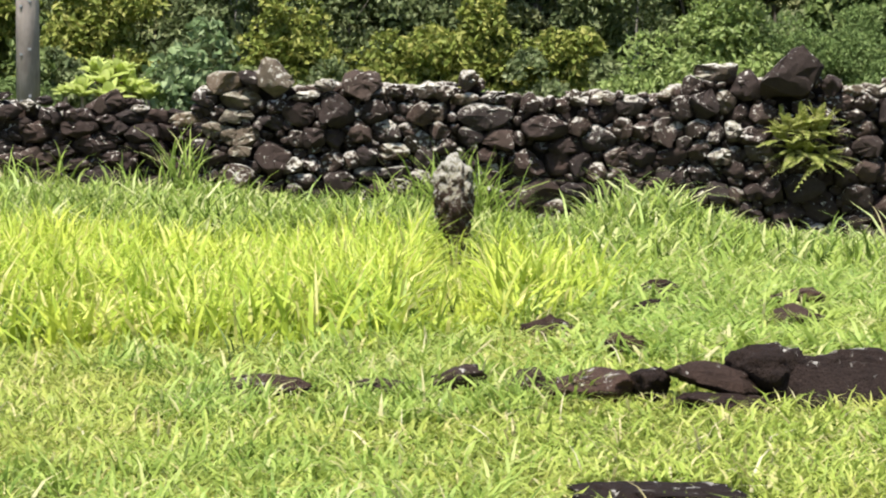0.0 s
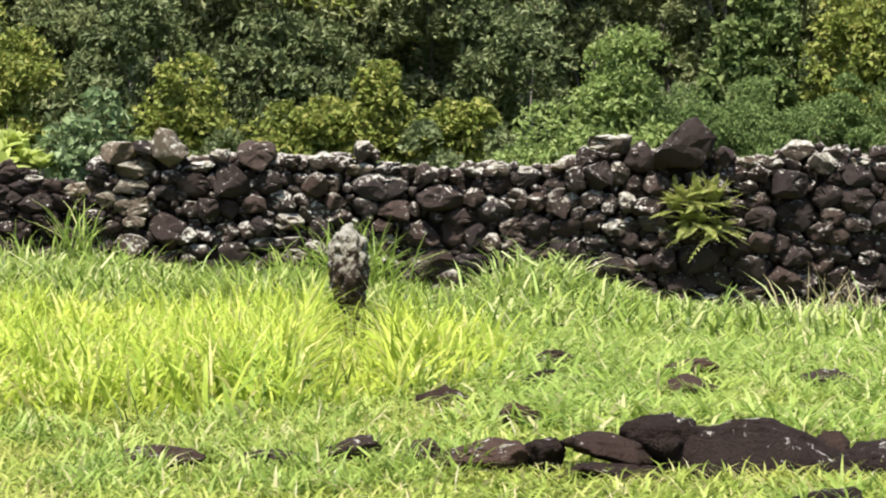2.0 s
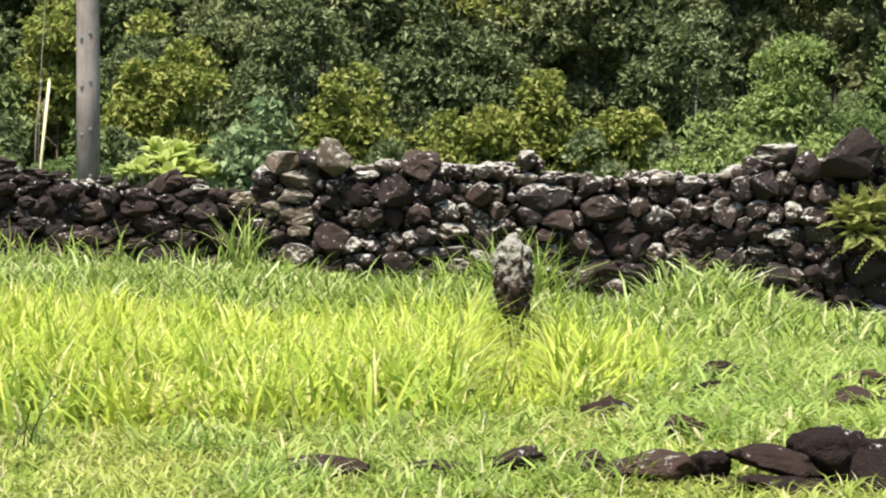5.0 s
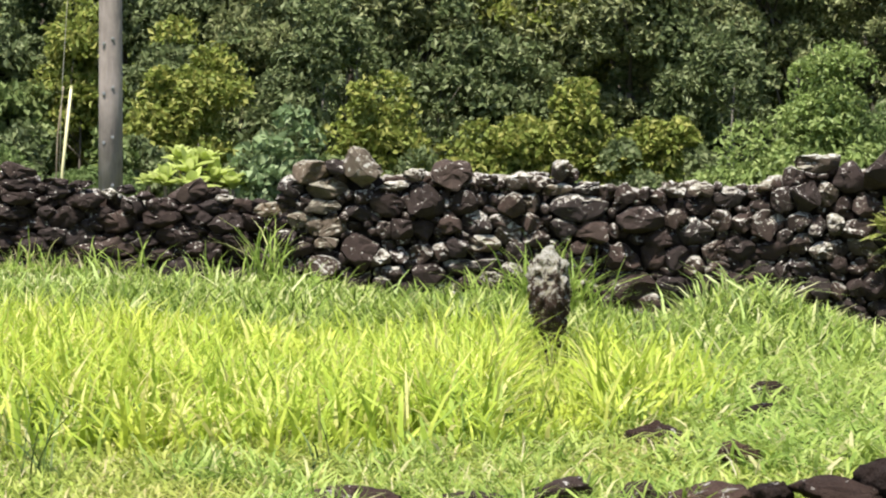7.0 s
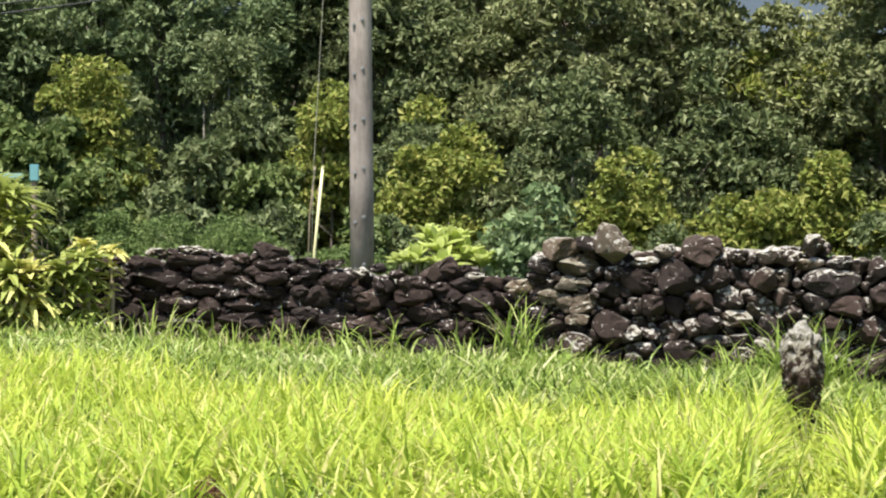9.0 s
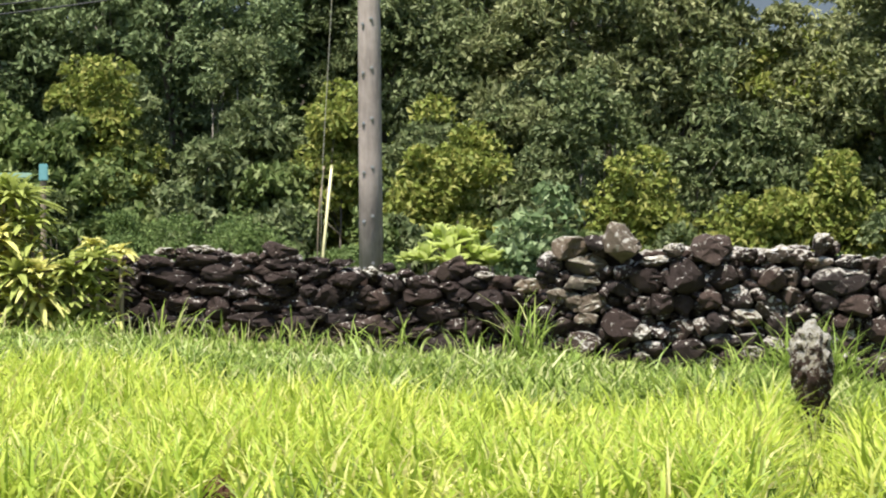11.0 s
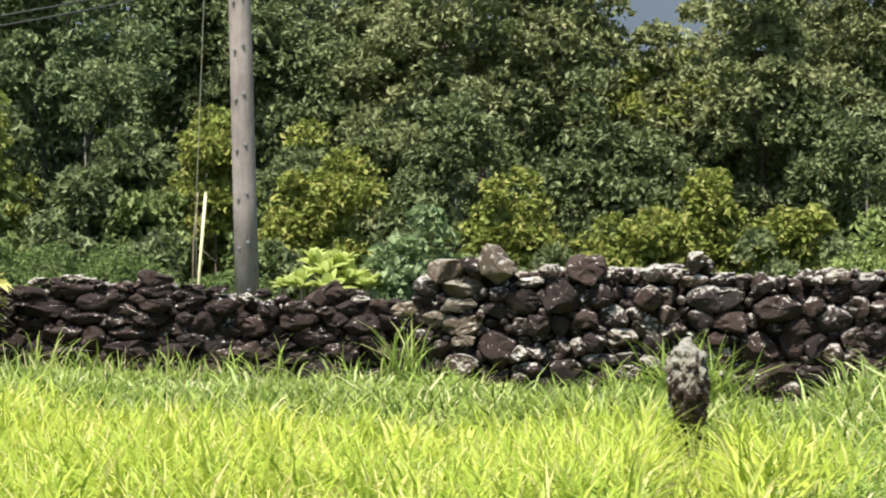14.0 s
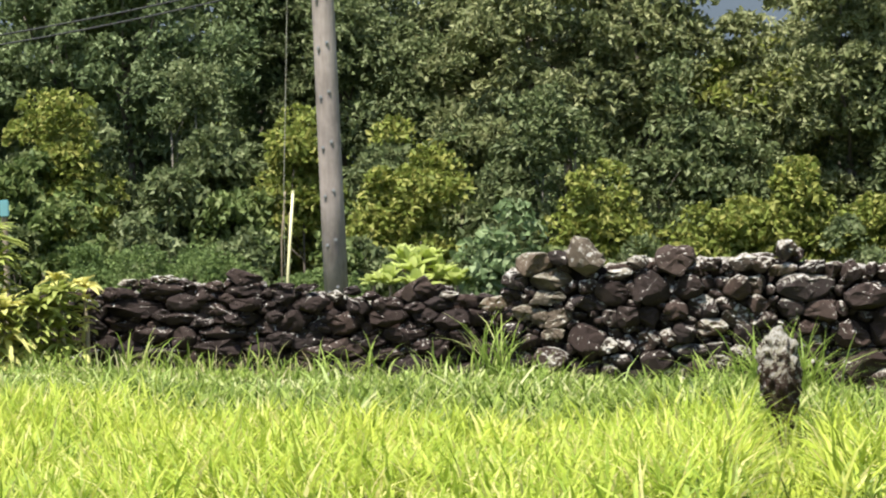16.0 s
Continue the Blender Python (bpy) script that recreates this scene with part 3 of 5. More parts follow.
top_right = lerp((-2.5, -2.2, -1.85, -1.43, -1.1, -0.4, 0.0, 0.6, 1.0, 1.3, 2.0, 2.45, 3.28, 3.65, 4.05, 4.4, 5.04, 5.4, 5.8, 6.45, 7.2, 9),
                 (0.95, 1.2, 1.38, 1.45, 1.24, 1.32, 1.24, 1.27, 1.33, 1.10, 1.06, 1.15, 1.07, 1.24, 1.35, 1.26, 1.30, 1.24, 1.15, 1.32, 1.2, 1.2))
foot_wall = lambda x: float(height(x, 33.9)) - 0.06
BIG, MED, SMALL = ((0.14, 0.20), (0.10, 0.14)), ((0.085, 0.14), (0.07, 0.10)), ((0.045, 0.085), (0.035, 0.065))
rubble_wall("dry-stacked dark lava stone wall with pale lichen on top", -2.35, 9.0, lambda x: 33.9 + 0.1 * math.sin(x), lambda x: top_right(x) + 0.014 * max(x, 0), foot_wall,
            [s for stretch in STONES_TALL for s in stretch], [(*BIG, 700, 0.90), (*MED, 2600, 0.90), (*SMALL, 5000, 0.86)], 11)

# left wall: lower, slumped, flat dark slabs
STONES_LOW = [
    [(-7.67, 1.11, 0.23, 0.06, 0, "plain"), (-7.26, 1.09, 0.19, 0.08, 0, "dark"), (-7.12, 0.90, 0.43, 0.13, 8, "dark"), (-7.55, 0.90, 0.12, 0.14, 30, "dark"), (-7.87, 0.94, 0.14, 0.11, 0, "dark"), (-7.97, 0.75, 0.18, 0.10, 0, "plain"), (-6.72, 1.12, 0.32, 0.08, -4, "dark"), (-6.68, 1.24, 0.19, 0.04, 4, "pale"), (-7.11, 1.21, 0.13, 0.04, 0, "pale"), (-6.92, 1.21, 0.10, 0.04, 0, "plain"), (-6.44, 0.94, 0.25, 0.10, -12, "dark"), (-6.48, 0.76, 0.21, 0.08, 0, "dark"), (-6.73, 0.80, 0.09, 0.10, 0, "dark"), (-6.12, 1.02, 0.16, 0.08, 0, "plain"), (-5.69, 1.22, 0.23, 0.08, 12, "dark"), (-5.68, 1.05, 0.23, 0.09, 0, "dark")],
    [(-6.05, 1.13, 0.12, 0.06, 0, "dark"), (-5.64, 0.89, 0.22, 0.06, 0, "dark"), (-5.76, 0.72, 0.23, 0.08, 8, "plain"), (-6.19, 0.72, 0.14, 0.08, 0, "plain"), (-5.97, 0.55, 0.32, 0.08, 0, "dark"), (-6.87, 0.56, 0.25, 0.08, 0, "dark"), (-6.46, 0.48, 0.14, 0.18, 0, "dark"), (-7.22, 0.68, 0.17, 0.06, 0, "dark"), (-7.58, 0.69, 0.13, 0.07, 0, "dark"), (-7.57, 0.49, 0.26, 0.09, 0, "dark"), (-7.13, 0.41, 0.19, 0.08, 0, "plain"), (-7.46, 0.37, 0.12, 0.06, 0, "plain"), (-5.43, 0.60, 0.12, 0.12, 0, "dark"), (-5.16, 0.96, 0.19, 0.09, 0, "dark"), (-4.84, 0.87, 0.23, 0.12, -30, "plain"), (-5.09, 0.66, 0.22, 0.12, -10, "plain")],
    [(-4.64, 0.70, 0.14, 0.09, 0, "dark"), (-4.41, 0.62, 0.18, 0.17, -20, "dark"), (-4.24, 0.80, 0.15, 0.10, 20, "dark"), (-4.57, 0.93, 0.11, 0.05, -10, "pale"), (-3.93, 0.65, 0.22, 0.10, -18, "plain"), (-3.58, 0.95, 0.27, 0.10, -28, "dark"), (-3.43, 0.64, 0.17, 0.09, 15, "plain"), (-3.74, 0.43, 0.30, 0.08, -8, "dark"), (-3.10, 0.59, 0.19, 0.15, 0, "dark"), (-3.26, 0.80, 0.17, 0.07, 0, "dark"), (-3.13, 0.89, 0.12, 0.05, 0, "pale"), (-4.45, 0.27, 0.21, 0.16, 0, "dark"), (-4.10, 0.36, 0.21, 0.05, -15, "dark"), (-3.95, 0.19, 0.23, 0.07, 0, "dark"), (-3.53, 0.26, 0.27, 0.08, -5, "dark"), (-3.28, 0.25, 0.12, 0.11, 0, "dark")],
    [(-2.96, 0.40, 0.14, 0.12, 0, "dark"), (-4.34, 0.99, 0.10, 0.06, 0, "plain"), (-4.08, 0.91, 0.12, 0.06, 10, "plain"), (-5.30, 0.70, 0.10, 0.09, 0, "dark"), (-4.93, 0.41, 0.21, 0.08, 0, "dark"), (-2.69, 0.81, 0.14, 0.07, 0, "plain"), (-2.78, 0.59, 0.12, 0.12, 0, "plain"), (-5.20, 1.09, 0.16, 0.05, 0, "plain"), (-4.92, 1.06, 0.15, 0.05, 0, "plain"), (-4.65, 0.13, 0.21, 0.08, 0, "dark"), (-5.21, 0.43, 0.16, 0.08, 0, "plain"), (-7.42, 0.24, 0.28, 0.08, 0, "dark"), (-6.70, 0.31, 0.21, 0.08, 0, "dark"), (-5.99, 0.34, 0.28, 0.10, 0, "dark"), (-8.20, 1.05, 0.18, 0.10, 0, "dark"), (-8.35, 0.84, 0.17, 0.10, 0, "dark")]]
top_left = lerp((-10.5, -9.0, -8.5, -8.1, -7.5, -6.85, -6.3, -5.92, -5.5, -5.0, -4.2, -3.75, -3.35, -2.9, -2.2),
                (0.7, 0.7, 0.72, 1.02, 1.14, 1.24, 1.2, 1.30, 1.1, 1.05, 0.9, 0.96, 1.05, 0.85, 0.8))
rubble_wall("low slumped wall of flat dark lava slabs", -10.5, -2.2, lambda x: 34.9 - 0.03 * x, lambda x: top_left(x / 0.975), lambda x: float(height(x, 34.7)) - 0.06,
            [s for stretch in STONES_LOW for s in stretch], [((0.2, 0.34), (0.09, 0.15), 800, 0.9), ((0.11, 0.2), (0.06, 0.10), 1800, 0.9), ((0.05, 0.1), (0.03, 0.05), 2400, 0.86)], 23, level=2.4, common=ROCK_DARK)


# ---- stones in the grass ----
def boulder(name, label, x, y, a, d, h, seed, material, tilt=0.0, turn=0.0, sink=0.25, cuts=8, block=0.7, group="stones in the grass", lift=0.0):
    me = stone_mesh(seed, block, 0.17, cuts, 4)
    for v in me.vertices:
        v.co *= 1 + 0.13 * noise.noise(v.co * 2.7 + Vector((0, seed, 0))) + 0.11 * noise.noise(v.co * 6 + Vector((seed, 0, 0))) + 0.05 * noise.noise(v.co * 14)
    me.materials.append(material)
    ob = new(name, me)
    x -= 0.04
    z = float(height(x, y)) + h * (1 - sink) + lift
    ob.matrix_world = pose(x, y, z, 0, tilt, turn) @ Matrix.Diagonal((a, d, h, 1))
    return tagged(ob, label, "stone", group)


LOG = "dark brown lava boulder with a pale lichen spot in the grass"
FLAT = "flat brown stone half sunk in the grass"
ROUND = "small rounded brown lava stone in the grass"
boulder("boulder", LOG, 2.26, 12.95, 0.42, 0.28, 0.185, 301, ROCK_GROUND, 3, 4, 0.15, 8, 0.42)
boulder("boulder", LOG, 1.77, 12.97, 0.20, 0.24, 0.165, 302, ROCK_GROUND, 10, 0, 0.15)
boulder("boulder", "angular dark stone leaning on the larger boulder", 1.52, 12.8, 0.215, 0.17, 0.066, 303, ROCK_GROUND, 8, -6, 0.0, 14, 0.45, lift=0.10)
boulder("boulder", ROUND, 2.68, 13.3, 0.10, 0.12, 0.11, 304, ROCK_GROUND)
boulder("boulder", LOG, 2.85, 12.9, 0.27, 0.22, 0.13, 305, ROCK_GROUND, -4, 0, 0.2)
boulder("boulder", FLAT, 1.54, 12.62, 0.24, 0.16, 0.07, 306, ROCK_GROUND, 0, 10, 0.3)
boulder("boulder", ROUND, 1.24, 12.95, 0.10, 0.13, 0.10, 307, ROCK_GROUND, 0, 0, 0.2)
boulder("boulder", FLAT, 0.98, 12.95, 0.20, 0.17, 0.10, 308, ROCK_BROWN, 6, 0, 0.25)
boulder("boulder", ROUND, 0.68, 13.1, 0.11, 0.14, 0.085, 309, ROCK_BROWN, 0, 0, 0.3)
boulder("boulder", FLAT, 0.36, 13.3, 0.13, 0.14, 0.09, 310, ROCK_BROWN, 0, 0, 0.3)
boulder("boulder", FLAT, -0.02, 13.2, 0.19, 0.12, 0.05, 311, ROCK_BROWN, 0, 0, 0.0)
boulder("boulder", FLAT, -0.52, 13.2, 0.24, 0.14, 0.065, 312, ROCK_BROWN, 0, 0, 0.0)
boulder("boulder", ROUND, 1.28, 14.7, 0.11, 0.10, 0.10, 313, ROCK_BROWN, -10, 0, 0.35)
boulder("boulder", FLAT, 2.42, 16.3, 0.17, 0.15, 0.10, 314, ROCK_BROWN, 8, 0, 0.15)
boulder("boulder", FLAT, 2.62, 18.1, 0.26, 0.18, 0.09, 315, ROCK_BROWN, 0, 0, 0.15)
boulder("boulder", ROUND, 1.64, 17.6, 0.13, 0.12, 0.09, 316, ROCK_GROUND, 0, 0, 0.5)
boulder("boulder", ROUND, 1.88, 19.4, 0.20, 0.14, 0.11, 317, ROCK_GROUND, 0, 0, 0.55)
boulder("boulder", FLAT, 3.45, 17.6, 0.22, 0.15, 0.08, 318, ROCK_BROWN, 0, 0, 0.15)
boulder("boulder", FLAT, 1.05, 10.1, 0.33, 0.24, 0.06, 319, ROCK_GROUND, 0, 0, 0.15, 6)
boulder("boulder", FLAT, 2.3, 11.65, 0.21, 0.16, 0.07, 320, ROCK_GROUND, 0, 0, 0.15)
boulder("boulder", ROUND, 0.99, 15.9, 0.20, 0.13, 0.10, 321, ROCK_GROUND, 0, 0, 0.6)

boulder("boulder", "small reddish brown stone in the tall grass", -2.99, 16.8, 0.10, 0.08, 0.10, 322, ROCK_RED, 0, 0, 0.0)


# ---- standing stone ----
def standing_stone():
    bm = bmesh.new()
    bmesh.ops.create_icosphere(bm, subdivisions=5, radius=1.0)
    off = Vector((3.1, 7.7, 1.3))
    for v in bm.verts:
        z = v.co.z
        lift = (z + 1) / 2
        wide = float(np.interp(lift, (0, 0.1, 0.2, 0.34, 0.48, 0.62, 0.8, 0.92, 1), (0.02, 0.032, 0.046, 0.084, 0.124, 0.150, 0.132, 0.108, 0.092)))
        flat = math.hypot(v.co.x, v.co.y)
        full = min(1.0, flat * 1.7) / max(flat, 1e-6)
        p = Vector((v.co.x * full * wide * 1.1, v.co.y * full * wide, (lift ** 0.95) * 1.06 - 0.12))
        p.x += 0.012 * math.sin(lift * 5) - 0.02 * lift
        k = 1 + 0.16 * noise.noise(p * 7 + off)
        p.x, p.y = p.x * k, p.y * k
        crust = 0.034 * noise.noise(p * 15 + off) + 0.045 * noise.noise(p * 26 + off) + 0.026 * noise.noise(p * 48 + off) + 0.012 * noise.noise(p * 90 + off)
        v.co = p + Vector((v.co.x, v.co.y, v.co.z * 0.6)) * crust
    for f in bm.faces:
        f.smooth = True
    ob = part("standing_stone", bm, ROCK_CRUST)
    ob.matrix_world = pose(0.52, 23.2, float(height(0.545, 23.2)) - 0.03, 0, 1.5, 20)
    tagged(ob, "upright lava stone crusted with grey lichen in tall grass", "standing stone")


standing_stone()


# ---- utility pole, guy wire and cables ----
def utility_pole():
    x, y = -4.91, 38.0
    z0 = float(height(x, y)) - 0.2
    root = thing("utility_pole", "weathered grey wooden utility pole with step bolts behind the wall", "utility pole", pose(x, y, z0))
    v, t = tube([(0, 0, 0), (0, 0, 2.6), (0, 0, 5.5), (0, 0, 9.2)], [0.168, 0.158, 0.150, 0.135], 20)
    part("shaft", mesh_from("shaft", v, t, True), POLE_WOOD, root)
    for z in (0.95, 1.58, 2.23, 2.88, 3.55, 4.2, 4.85, 5.5):
        for side, dz in ((-0.07, -0.02), (0.045, 0.05)):
            v, t = tube([(side, -0.12, z + dz - z0), (side, -0.172, z + dz - z0)], [0.014, 0.014], 6)
            bolt = part("bolt", mesh_from("bolt", v, t), STEEL, root, "grey steel bolt")
            v, t = tube([(side, -0.14, z + dz - z0), (side, -0.161, z + dz - z0)], [0.024, 0.024], 8)
            part("washer", mesh_from("washer", v, t), STEEL, bolt)
    v, t = tube([(-0.6, -0.17, 7.8), (0.6, -0.17, 7.8)], [0.06, 0.06], 6)
    part("crossarm", mesh_from("crossarm", v, t), POLE_WOOD, root)


utility_pole()


def strand(name, label, points, radius, material, category):
    v, t = tube(points, [radius] * len(points), 6)
    return tagged(part(name, mesh_from(name, v, t, True), material), label, category)


def hanging(a, b, sag, n=14):
    a, b = Vector(a), Vector(b)
    return [a.lerp(b, k / n) - Vector((0, 0, sag * 4 * (k / n) * (1 - k / n))) for k in range(n + 1)]


for z in (5.15, 5.28):
    strand("overhead_cable", "thin black overhead cable strung from the pole", hanging((-4.95, 38.0, z), (-24.0, 38.0, z), 0.98, 24), 0.012, CABLE, "cable")
strand("guy_wire", "thin steel guy wire running down beside the pole", [(-5.78, 39.0, float(height(-5.78, 39.0)) - 0.1), (-5.70, 39.0, 2.35), (-5.50, 38.9, 5.2), (-4.95, 38.15, 7.6)], 0.006, WIRE, "wire")


def guy_guard():
    z0 = float(height(-5.83, 39.0))
    v, t = tube([(-5.76, 38.95, z0), (-5.69, 38.95, 1.19), (-5.57, 38.95, 2.30)], [0.020, 0.020, 0.020], 10)
    root = tagged(part("guy_guard", mesh_from("guy_guard", v, t, True), GUARD), "pale yellow plastic guy wire marker leaning by the pole", "marker")
    v, t = tube([(-5.57, 38.95, 2.29), (-5.565, 38.95, 2.33)], [0.022, 0.017], 10)
    part("end_cap", mesh_from("end_cap", v, t), GUARD, root)


guy_guard()
strand("leaning_stake", "thin brown wooden stake leaning in the shrubs", [(-5.83, 39.05, float(height(-5.9, 39))), (-5.77, 39.05, 1.65), (-5.69, 39.05, 2.32)], 0.013, STEM_DRY, "stake")


def teal_sign():
    x, y = -9.40, 36.9
    z0 = float(height(x, y))
    root = thing("sign_board", "teal painted board with pale green top rail behind the crotons", "sign", pose(x, y, z0))
    bm = bmesh.new()
    bmesh.ops.create_cube(bm, size=1, matrix=Matrix.LocRotScale((0.32, 0, 2.24 - z0), None, (0.12, 0.04, 0.22)))
    bmesh.ops.bevel(bm, geom=bm.edges[:], offset=0.01, segments=2, affect="EDGES")
    part("panel", bm, TEAL, root, "teal panel")
    bm = bmesh.new()
    bmesh.ops.create_cube(bm, size=1, matrix=Matrix.LocRotScale((-0.25, -0.03, 2.20 - z0), None, (0.85, 0.05, 0.07)))
    bmesh.ops.bevel(bm, geom=bm.edges[:], offset=0.01, segments=2, affect="EDGES")
    part("rail", bm, PALE_GREEN, root, "pale green rail")
    for sx in (-0.5, 0.3):
        v, t = tube([(sx, 0.05, -0.1), (sx, 0.05, 2.2 - z0)], [0.04, 0.04], 8)
        part("post", mesh_from("post", v, t), STEM_DRY, root, "weathered wooden post")


teal_sign()


# ---- foliage ----
def leaves(rng, centres, length, width, up=0.5, curl=0.15, out=None):
    """Folded diamond leaves at the centres, pointing every way but mostly spread."""
    n = len(centres)
    d = rng.normal(size=(n, 3))
    if out is not None:
        d = d * 0.7 + out
    d[:, 2] -= 0.15
    d /= np.linalg.norm(d, axis=1)[:, None]
    nrm = rng.normal(size=(n, 3)) * (1 - up)
    nrm[:, 2] += up
    side = np.cross(d, nrm)
    side /= np.linalg.norm(side, axis=1)[:, None] + 1e-9
    nrm = np.cross(side, d)
    L = length * rng.uniform(0.65, 1.35, (n, 1))
    W = width * rng.uniform(0.65, 1.35, (n, 1))
    a = centres - d * L * 0.5
    tip = centres + d * L * 0.5 - nrm * L * curl
    l = centres - side * W * 0.5 + nrm * W * 0.18
    r = centres + side * W * 0.5 + nrm * W * 0.18
    v = np.stack([a, r, tip, l], 1).reshape(-1, 3)
    i = np.arange(n)[:, None] * 4
    return v, np.concatenate([i + [0, 1, 2], i + [0, 2, 3]])


def clump_points(rng, centre, radius, n, squash=0.8):
    """Points near the shell of a small uneven clump."""
    d = rng.normal(size=(n, 3))
    d /= np.linalg.norm(d, axis=1)[:, None]
    d[:, 2] = np.where(d[:, 2] < -0.35, -d[:, 2], d[:, 2])
    r = radius * (0.45 + 0.6 * rng.random((n, 1)) ** 0.6)
    return centre + d * r * [1, 1, squash], d


def crown(rng, base, rx, rz, z0, clumps, per, size, leaf, up=0.45, shell=0.55):
    """A crown of many clumps filling an uneven ellipsoid from z0 up."""
    chunks, tips, lobes = [], [], []
    for _ in range(6):
        d = rng.normal(size=3)
        d *= rng.random() ** 0.4 / np.linalg.norm(d)
        lobes.append((d * 0.62, rng.uniform(0.34, 0.6)))
    for k in range(clumps):
        d = rng.normal(size=3)
        d /= np.linalg.norm(d)
        mid, wide = lobes[k % 6]
        d = mid + d * wide * (shell + (1 - shell) * rng.random() + 0.15 * rng.normal())
        c = np.array(base) + [d[0] * rx, d[1] * rx, z0 + rz + d[2] * rz]
        s = size * rng.uniform(0.5, 1.4)
        p, out = clump_points(rng, c, s, int(per * rng.uniform(0.6, 1.4)))
        chunks.append(leaves(rng, p, leaf[0], leaf[1], up, 0.15, out * 0.6))
        tips.append(c)
    return join(chunks), tips


def woody(name, label, category, x, y, tall, rx, z0, clumps, per, size, leaf, material, seed, stems=1, girth=0.09, group="", up=0.45, wood=None):
    """A tree or shrub: stems, limbs that run to the clumps, and a leafy crown."""
    rng = np.random.default_rng(seed)
    zg = float(height(x, y))
    root = thing(name, label, category, pose(x, y, zg - 0.05), group)
    rz = (tall - z0) / 2
    (v, t), tips = crown(rng, (0, 0, 0), rx * 1.08, rz * 1.05, z0, clumps, per, size, leaf, up)
    part("crown", mesh_from("crown", v, t), material, root)
    woods = []
    for s in range(stems):
        a = rng.uniform(0, 6.28)
        foot = np.array([math.cos(a), math.sin(a), 0]) * (0.08 + 0.10 * stems) * (stems > 1)
        head = foot * 1.5 + [rng.normal() * 0.2 * rx, rng.normal() * 0.2 * rx, z0 + rz * rng.uniform(0.7, 1.3)]
        mid = (foot + head) / 2 + rng.normal(size=3) * [0.12, 0.12, 0]
        tv, tt = tube([foot, mid, head], [girth, girth * 0.7, girth * 0.3], 7)
        part("trunk", mesh_from("trunk", tv, tt, True), wood or BARK, root)
        woods.append((mid, head))
    for k, c in enumerate(tips[:8]):
        mid, head = woods[k % len(woods)]
        start = mid + (head - mid) * rng.uniform(0.1, 0.9)
        lv, lt = tube([start, (start + c) / 2 + rng.normal(size=3) * 0.08, c], [girth * 0.35, girth * 0.22, girth * 0.08], 5)
        part("limb", mesh_from("limb", lv, lt, True), wood or BARK, root)
    return root


pick = random.Random(5)
TREE_OLIVE = "tall scrub tree with dense small olive leaves"
TREE_DARK = "tall dark green scrub tree behind the wall"
# two staggered rows of trees; a dip in the crowns lets the ridge show
for row, (y0, step_x) in enumerate(((51.0, 1.75), (56.5, 2.1))):
    x = -19.0 + row
    k = 0
    while x < 17.5:
        y = y0 + pick.uniform(-1.5, 1.5)
        tall = pick.uniform(7.6, 9.2) + row
        aside = abs(x - 0.8)
        tall = 6.25 + 0.2 * row if aside < 1.25 else tall + 0.9
        wide = max(0.9, min(pick.uniform(1.6, 2.1), aside - 0.15)) if aside >= 1.25 else 1.5
        olive = (pick.random() < 0.6 or x > 3) and x > -7.5
        woody("tree", TREE_OLIVE if olive else TREE_DARK, "tree", x, y, tall, wide, 0.3 + row * 0.5, 150 if row == 0 else 84, 118, 0.40, (0.165, 0.075),
              (LEAF_YELLOW if aside < 1.25 and row == 0 else LEAF_OLIVE) if olive or aside < 1.25 else LEAF_COOL if x < -7.5 else LEAF_DARK, 500 + 40 * row + k, 2, 0.10, "scrub trees behind the wall", 0.2)
        x += step_x * pick.uniform(0.8, 1.2)
        k += 1

for k, (x, tall, wide) in enumerate(((0.05, 6.1, 0.7), (0.75, 5.8, 0.6), (1.4, 5.85, 0.55))):
    woody("tree", "slender olive green scrub tree among taller ones", "tree", x, 50.0, tall, wide, 0.6, 56, 130, 0.42, (0.15, 0.088), LEAF_OLIVE, 590 + k, 2, 0.08, "scrub trees behind the wall", 0.4)

x = -17.5
k = 0
while x < 15:
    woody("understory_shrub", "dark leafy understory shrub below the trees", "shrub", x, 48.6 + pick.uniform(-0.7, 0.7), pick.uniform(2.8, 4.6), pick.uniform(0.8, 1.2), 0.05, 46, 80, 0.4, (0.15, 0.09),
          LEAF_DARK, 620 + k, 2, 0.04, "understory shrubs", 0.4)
    x += pick.uniform(1.0, 1.5)
    k += 1

# shrubs in front of the trees: x, y, height, half-width, look
YEL, GRE, DRK = "yellow", "green", "dark"
SHRUBS = [
    (-4.45, 43.5, 3.10, 1.0, YEL), (-6.35, 44.5, 3.7, 0.75, YEL), (-6.9, 44.0, 2.3, 0.7, GRE), (-8.2, 44.4, 2.6, 0.9, DRK), (-10.6, 43.5, 3.0, 1.1, GRE),
    (-10.3, 44.5, 4.0, 1.0, YEL), (-12.4, 45.0, 3.8, 1.4, GRE), (-1.55, 43.0, 2.65, 0.85, YEL), (0.0, 43.2, 2.75, 0.9, YEL), (0.9, 43.6, 2.9, 0.9, YEL),
    (1.5, 43.6, 3.65, 0.62, YEL), (2.55, 43.4, 2.7, 0.7, YEL), (3.6, 45.0, 2.2, 1.0, DRK), (9.3, 44.2, 5.9, 1.0, YEL), (7.6, 44.6, 5.6, 0.9, GRE), (-4.95, 43.2, 2.5, 0.6, YEL), (-3.2, 45.0, 2.3, 0.6, DRK), (-7.6, 45.2, 3.4, 0.8, DRK), (-5.5, 44.2, 2.1, 0.6, GRE)]
